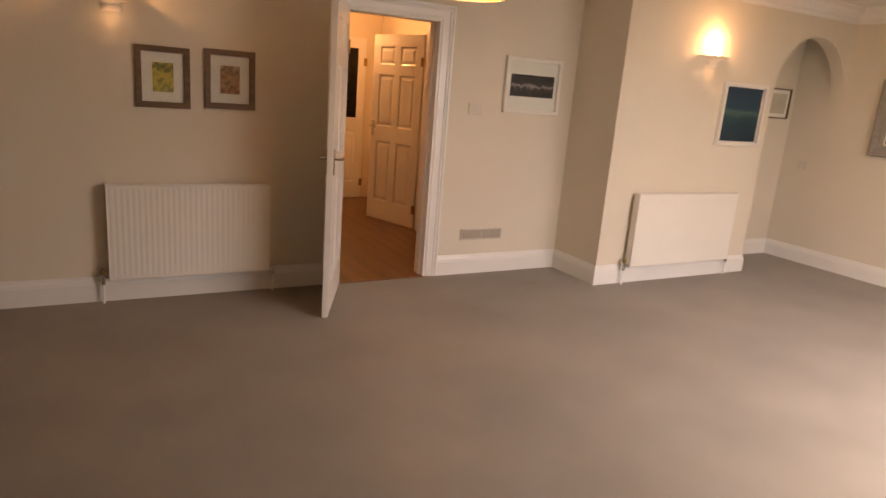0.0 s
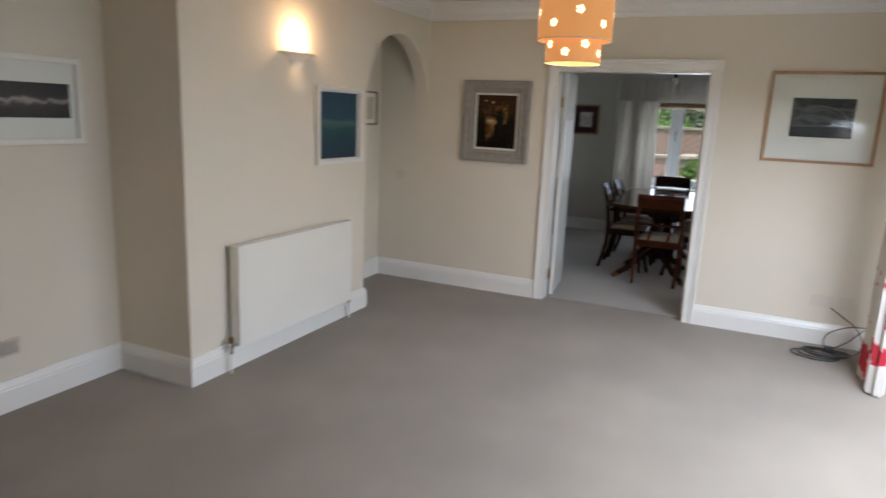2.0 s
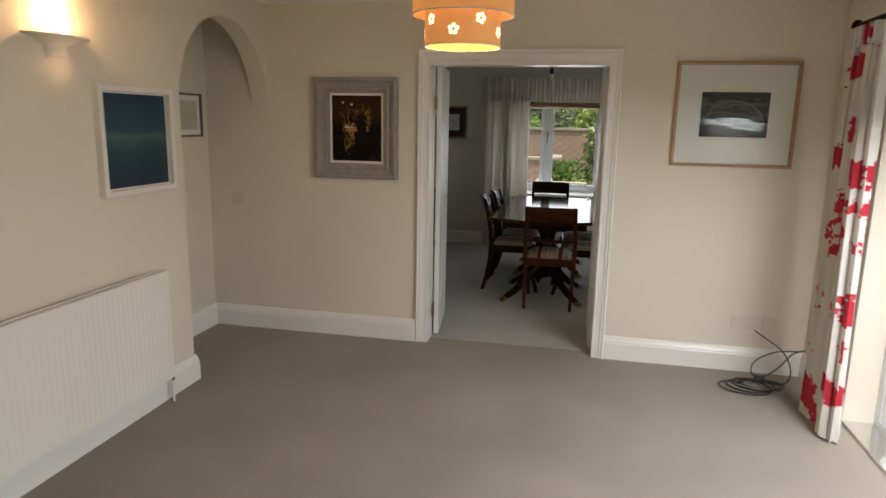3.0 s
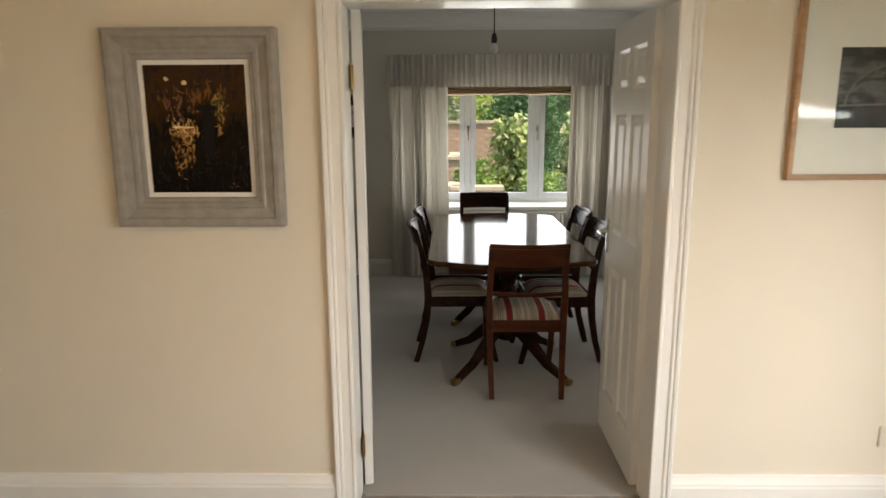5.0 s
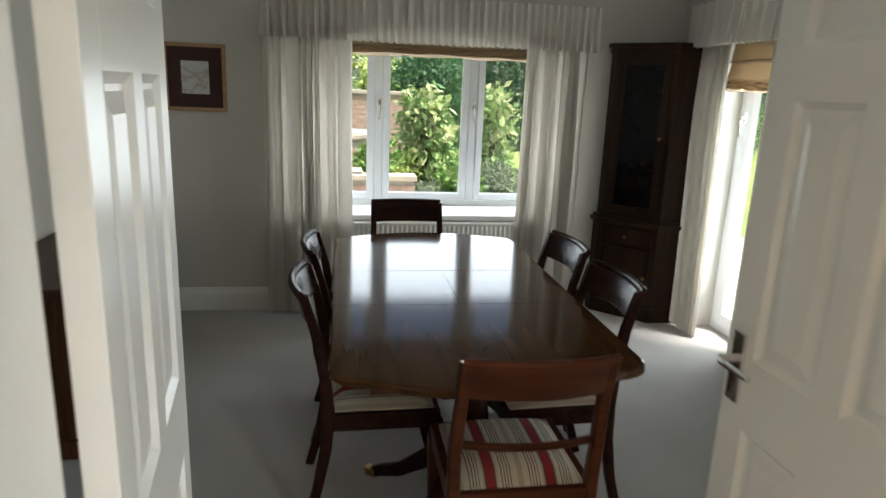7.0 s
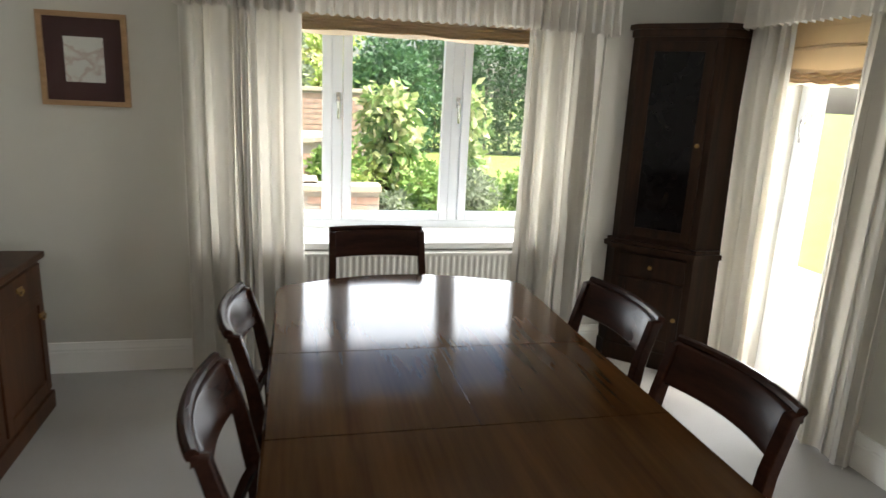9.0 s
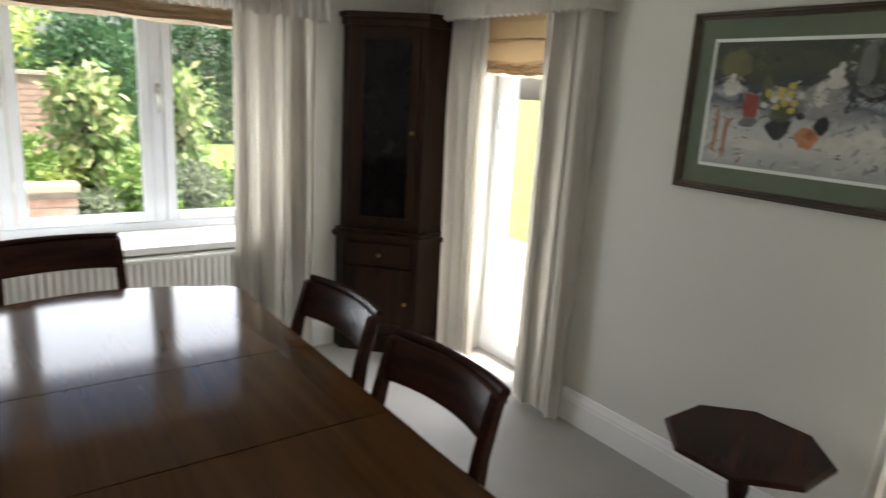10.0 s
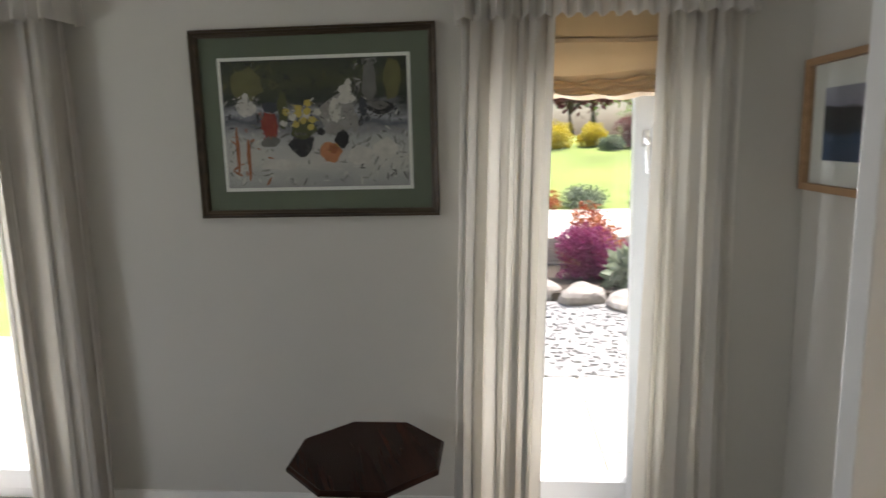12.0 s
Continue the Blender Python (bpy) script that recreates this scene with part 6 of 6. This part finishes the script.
def plant(name, label, category, x, y, w, h, mat, count, size, seed, trunk=0.0, droop=0.0, clumps=9, z0=-0.16, group=""):
    ob = thing(name, pose(x, y, z0), label, category, group)
    rnd = random.Random(seed)
    cs = []
    for i in range(clumps):
        a, r = rnd.uniform(0, 6.28), rnd.uniform(0.0, 0.62) * w / 2
        zz = rnd.uniform(0.15, 0.82)
        k = 0.5 + 0.35 * rnd.random()
        taper = 1.0 - 0.55 * max(0, zz - 0.45)
        cs.append((r * math.cos(a) * taper, r * math.sin(a) * taper, trunk + (h - trunk) * zz, w * 0.30 * k * taper + 0.03, w * 0.30 * k * taper + 0.03, (h - trunk) * 0.22 * k + 0.03))
    bm = bmesh.new()
    base = max(0.012, 0.035 * h)
    tube(bm, [(0, 0, -0.05), (0.02 * h, 0.01 * h, h * 0.3), (0.0, 0.02 * h, h * 0.62)], [base, base * 0.7, base * 0.3], 8)
    for c in cs:
        st = (0.01 * h, 0.01 * h, max(0.03, min(c[2] * 0.5, h * 0.5)))
        tube(bm, [st, ((st[0] + c[0]) / 2, (st[1] + c[1]) / 2, (st[2] + c[2]) / 2 + 0.03 * h), c[:3]], [base * 0.45, base * 0.3, base * 0.12], 5)
    part("trunk", bm, M_BARK, ob)
    me = leaves(cs, count, size, seed, droop)
    me.materials.append(mat)
    cr = new("crown", me)
    cr.parent = ob
    return ob


GZ = -0.16


def ground_material():
    m = material("lawn", (0.20, 0.27, 0.055), 0.95, 0, 0.25, 0.6, 0.8, 60, fine=0.3)
    return m


M_LAWN = ground_material()
M_SLAB = material("pale_paving_slab", (0.54, 0.51, 0.46), 0.85, 0, 0.10, 3, 0.3, 60)
M_GRAVEL = material("grey_gravel", (0.27, 0.265, 0.26), 0.9, 0, 0.35, 25, 0.6, 120)
M_ROCK = material("garden_rock", (0.30, 0.27, 0.24), 0.9, 0, 0.25, 6, 0.7, 30)
M_BRICK = material("garden_brick", (0.46, 0.31, 0.24), 0.9, 0, 0.2, 9, 0.5, 60)
M_COPING = material("stone_coping", (0.46, 0.40, 0.31), 0.9, 0, 0.12, 7, 0.4, 50)
M_MORTAR = material("mortar", (0.42, 0.38, 0.33), 0.95, 0, 0.1, 10, 0.3, 80)
M_WALLSTONE = material("pale_wall_stone", (0.46, 0.42, 0.35), 0.9, 0, 0.18, 6, 0.5, 40)
M_SOIL = material("soil", (0.055, 0.04, 0.028), 1.0, 0, 0.3, 8, 0.8, 60)



def rise(x, y):
    """Height of the garden: level round the house, climbing in a bank to the south."""
    k = min(1.0, max(0.0, (11.5 - x) / 3.0))
    stops = ((-400, 1.68), (-16, 1.68), (-13, 1.36), (-8, 0.54), (-6.05, 0.40), (-6.0, 0.0), (400, 0.0))
    for (a, p), (b, q) in zip(stops[:-1], stops[1:]):
        if a <= y <= b:
            return GZ + k * (p + (q - p) * (y - a) / (b - a))
    return GZ


def sheet(xs, ys, lift):
    bm = bmesh.new()
    vs = [[bm.verts.new((x, y, rise(x, y) + lift)) for x in xs] for y in ys]
    for a, b in zip(vs[:-1], vs[1:]):
        for i in range(len(xs) - 1):
            bm.faces.new((a[i], a[i + 1], b[i + 1], b[i]))
    return bm


bm = sheet((-400, -20, -6, 0, 4, 8.5, 9.5, 10.5, 11.5, 16, 30, 400), (-400, -60, -16, -14.5, -13, -10.5, -8, -7, -6.05, -6.0, 0, 20, 400), -0.01)
setting("ground", bm, M_LAWN, "wide green garden lawn", "lawn")
setting("terrace", boxes((-6, -3.1, GZ - 0.05, 13.2, YS - 0.31, GZ), (XW + 0.37, YS - 0.31, GZ - 0.05, 13.2, 6.5, GZ)), M_MORTAR, "pale paved terrace beside the house", "pavement")
terr = bpy.data.objects["terrace"]


def slab(name, m, x0, y0, x1, y1, z):
    part(name, boxes((x0 + 0.006, y0 + 0.006, z - 0.002, x1 - 0.006, y1 - 0.006, z + 0.014), bevel=0.003), M_SLAB, m)


for i in range(14):
    for j in range(4):
        x0, y0 = 4.4 + i * 0.6, -3.1 + j * 0.655
        slab("paving_slab", terr, x0, y0, x0 + 0.6, y0 + 0.655, GZ)
for i in range(4):
    for j in range(9):
        slab("paving_slab", terr, 10.76 + i * 0.6, -0.4 + j * 0.6, 11.36 + i * 0.6, 0.2 + j * 0.6, GZ)

# gravel strip and rocks beyond the terrace
gr = tagged(part("gravel", boxes((2.5, -4.3, GZ - 0.04, 9.0, -2.2, GZ + 0.018)), M_GRAVEL), "pale grey gravel bed beside the terrace", "gravel", kind="stuff")
rng = random.Random(5)
bm = bmesh.new()
for i in range(1500):
    x, y, s = rng.uniform(4.2, 7.8), rng.uniform(-4.2, -2.2), rng.uniform(0.012, 0.032)
    bmesh.ops.create_icosphere(bm, subdivisions=1, radius=s, matrix=Matrix.LocRotScale((x, y, GZ + 0.018), Euler((rng.random() * 3, rng.random() * 3, 0)), (1, 0.8, 0.5))) if i < 420 else box(bm, x - s * 0.7, y - s * 0.5, GZ + 0.015, x + s * 0.7, y + s * 0.5, GZ + 0.015 + s * 0.5)
tagged(part("gravel_stones", bm, [M_GRAVEL]), "loose grey gravel stones", "gravel", kind="stuff")


def rock(x, y, s, h, seed):
    bm = bmesh.new()
    bmesh.ops.create_icosphere(bm, subdivisions=3, radius=1.0)
    for v in bm.verts:
        k = 1 + 0.28 * noise.noise(v.co * 1.3 + Vector((seed, 0, 0))) + 0.08 * noise.noise(v.co * 4 + Vector((0, seed, 0)))
        v.co = Vector((v.co.x * s * k, v.co.y * s * 0.75 * k, v.co.z * h * k))
    ob = part("rock", bm, M_ROCK)
    ob.matrix_world = pose(x, y, GZ + h * 0.45, 0, 0, 40 * seed)
    return tagged(ob, "rounded grey-brown garden rock at the bed's edge", "rock", "rocks edging the bed")


for i, (x, y, s, h) in enumerate(((6.5, -4.3, 0.26, 0.14), (6.05, -4.15, 0.32, 0.12), (5.5, -4.35, 0.34, 0.16), (7.0, -4.5, 0.30, 0.16), (7.5, -4.35, 0.24, 0.13), (4.9, -4.2, 0.28, 0.15), (8.1, -4.5, 0.30, 0.16), (4.2, -4.4, 0.3, 0.17))):
    rock(x, y, s, h, i + 1)
setting("flower_bed", boxes((2.5, -5.99, GZ - 0.02, 9.2, -4.3, GZ + 0.10)), M_SOIL, "dark soil bed with shrubs", "flower bed")
plant("heather", "mound of pink flowering heather", "shrub", 6.34, -5.0, 0.68, 0.70, L_PINK, 5200, 0.04, 11, clumps=14)
plant("heather", "mound of pink flowering heather", "shrub", 5.72, -5.2, 0.8, 0.66, L_PINK, 4200, 0.04, 12, clumps=14)
plant("shrub", "low rust-orange shrub in the bed", "shrub", 6.22, -5.5, 0.75, 0.86, L_RUST, 2600, 0.05, 13, clumps=12)
plant("grass_clump", "clump of pale strappy leaves", "grass", 5.95, -4.62, 0.5, 0.42, L_GREYG, 700, 0.16, 14, clumps=8)
wl = thing("retaining_wall", pose(-6, -5.98, GZ), "low pale stone retaining wall behind the bed", "wall")
rng = random.Random(8)
for r in range(3):
    x = 0.0 if r % 2 else -0.2
    while x < 15.0:
        w = rng.uniform(0.3, 0.55)
        if 8.5 < x:
            part("stone", boxes((x + 0.005, -0.02, r * 0.145, x + w - 0.005, 0.18 + rng.uniform(-0.01, 0.015), r * 0.145 + 0.139), bevel=0.012), M_WALLSTONE, wl)
        x += w
part("core", boxes((-0.2, -0.02, -0.05, 15.2, 0.165, 0.43)), M_MORTAR, wl)
for x, w, mt, lb in ((6.72, 0.8, L_RUST, "low rust-orange shrub in the bed"), (6.0, 1.0, L_GREYG, "low grey-green shrub beside the path"), (3.6, 1.0, L_GREYG, "low grey-green shrub beside the path"), (4.9, 1.0, L_GREYG, "low grey-green shrub beside the path")):
    plant("shrub", lb, "shrub", x, -8.25, w, 0.32, mt, 2200, 0.05, int(x * 10), clumps=12, z0=rise(x, -8.25) - 0.03)
bm = sheet((-6, 0, 4, 8.5, 9.5), (-7.9, -7.0, -6.06), 0.008)
setting("path", bm, M_SLAB, "pale stone path across the garden", "path")
for i, (x, y, w, h, mt, lb) in enumerate(((5.95, -13.4, 0.95, 0.62, L_YELL, "rounded golden shrub"), (5.1, -13.6, 0.75, 0.55, L_YELL, "rounded golden shrub"), (4.25, -13.2, 0.8, 0.75, L_MAROON, "rounded maroon shrub"), (4.75, -13.0, 0.6, 0.3, L_GREYG, "white-flecked low shrub"), (6.9, -14.6, 1.6, 1.0, L_MID, "rounded green shrub"), (3.4, -14.9, 2.2, 1.0, L_MID, "rounded green shrub"), (7.2, -14.0, 1.8, 1.2, L_LIME, "lime-green shrub"), (0.6, -14.2, 2.0, 1.2, L_MID, "rounded green shrub"))):
    plant("shrub", lb + " beyond the lawn", "shrub", x, y, w, h, mt, 3400, 0.06, 30 + i, clumps=22, z0=rise(x, y) - 0.03)
for i, (x, y, w, h, mt) in enumerate(((5.0, -19, 4.0, 4.4, L_MAROON), (1.6, -19.5, 4.5, 5.0, L_LIME), (8.5, -21, 5.5, 6.5, L_MID), (3.4, -25, 6, 7.0, L_MID), (12.5, -20, 5, 6, L_MID), (-2.0, -20, 6, 6, L_LIME), (17, -16, 6, 7, L_MID), (6.2, -28, 6, 8, L_DARK))):
    plant("tree", "leafy garden tree beyond the lawn", "tree", x, y, w, h, mt, 5200, 0.20, 50 + i, trunk=0.8, clumps=22, z0=rise(x, y) - 0.05)
# view from the wide window: shrubs, ivy, hedge, brick planters, garden wall
plant("shrub", "yellow-green drooping laurel shrub", "shrub", 14.6, 1.10, 0.95, 1.88, L_LAUREL, 1800, 0.15, 70, droop=1.1, clumps=20)
plant("shrub", "yellow-green drooping laurel shrub", "shrub", 15.4, -0.05, 0.75, 2.1, L_LAUREL, 1300, 0.14, 71, droop=1.0, clumps=16)
plant("tree", "dense dark ivy-clad tree", "tree", 21.0, 0.2, 2.8, 3.1, L_DARK, 8000, 0.13, 72, clumps=26)
plant("tree", "dense dark ivy-clad tree", "tree", 19.5, 3.6, 3.0, 2.7, L_MID, 5000, 0.15, 73, clumps=22)
plant("tree", "leafy garden tree beyond the lawn", "tree", 22.5, 3.0, 3.0, 3.4, L_GREYG, 2500, 0.2, 74, trunk=0.8, clumps=22)
plant("tree", "leafy garden tree beyond the lawn", "tree", 27, 1.8, 4, 4.0, L_LIME, 4000, 0.22, 75, trunk=0.8, clumps=22)
for i, (x, y, w, h, mt) in enumerate(((13.6, 1.85, 0.7, 1.1, L_MID), (13.9, 0.75, 0.8, 0.85, L_MID), (14.3, 0.1, 0.9, 0.75, L_GREYG), (13.5, 1.3, 0.7, 0.75, L_GREYG), (14.5, 1.7, 1.0, 1.0, L_LIME), (15.3, -0.8, 1.0, 0.7, L_MID), (15.0, 0.5, 0.8, 0.9, L_MID))):
    plant("shrub", "low leafy border shrub", "shrub", x, y, w, h, mt, 1500, 0.085, 80 + i, clumps=10)
cs = [(25.0 + 0.25 * math.sin(i), -0.9 - 0.75 * i, 0.35 + 0.62 * j, 0.6, 0.6, 0.5) for i in range(14) for j in range(5)]
me = leaves(cs, 36000, 0.13, 90)
me.materials.append(L_DARK)
hd = tagged(new("hedge", me), "tall clipped dark green hedge", "hedge", kind="stuff")
part("hedge_stems", boxes(*[(25.08, -0.92 - 0.75 * i, GZ - 0.05, 25.12, -0.88 - 0.75 * i, 2.4) for i in range(14)]), M_BARK, hd)


def brick_wall(name, x0, y0, x1, y1, h, thick, label, coping=True):
    """Wall along a line, each brick its own piece on a mortar core."""
    d = Vector((x1 - x0, y1 - y0, 0))
    L = d.length
    ob = thing(name, pose(x0, y0, GZ, 0, 0, math.degrees(math.atan2(d.y, d.x))), label, "wall")
    part("core", boxes((0, -thick / 2 + 0.006, -0.05, L, thick / 2 - 0.006, h)), M_MORTAR, ob)
    rows = int(h / 0.075)
    first = None
    for r in range(rows):
        n = int(L / 0.225)
        for i in range(n):
            xx = i * 0.225 + (0.1125 if r % 2 else 0)
            if xx + 0.215 > L:
                continue
            if first is None:
                first = part("brick", boxes((0, -thick / 2, 0.0, 0.215, thick / 2, 0.065)), M_BRICK, ob)
                o = first
            else:
                o = new("brick", first.data)
                o.parent = ob
            o.location = (xx, 0, 0.004 + r * 0.075)
    if coping:
        part("coping", boxes((-0.02, -thick / 2 - 0.03, h, L + 0.02, thick / 2 + 0.03, h + 0.06), bevel=0.008), M_COPING, ob)
    return ob


brick_wall("garden_wall", 16.6, 1.2, 16.6, 4.6, 1.6, 0.215, "weathered red brick garden wall")
for x0, y0, x1, y1, hh in ((12.9, 1.45, 12.9, 2.15, 0.72), (12.9, 2.15, 13.5, 2.15, 0.72), (13.9, 2.05, 13.9, 4.4, 1.08), (13.9, 2.05, 14.9, 2.05, 1.08)):
    brick_wall("brick_planter", x0, y0, x1, y1, hh, 0.215, "low red brick planter wall with stone coping")
setting("planter_soil", boxes((13.0, 1.5, GZ, 13.5, 2.05, GZ + 0.68), (14.0, 2.15, GZ, 14.9, 4.4, GZ + 1.0)), M_SOIL, "dark soil inside the brick planters", "soil")
# unseen slab that closes the place; its overhang is added to block sun
setting("roof", boxes((SX0 - 0.4, YS - 0.7, CEIL + 0.13, XW + 0.6, 8.2, CEIL + 0.3)), M_COPING, "flat unseen closing slab above the rooms, its overhang added to block sun", "roof")
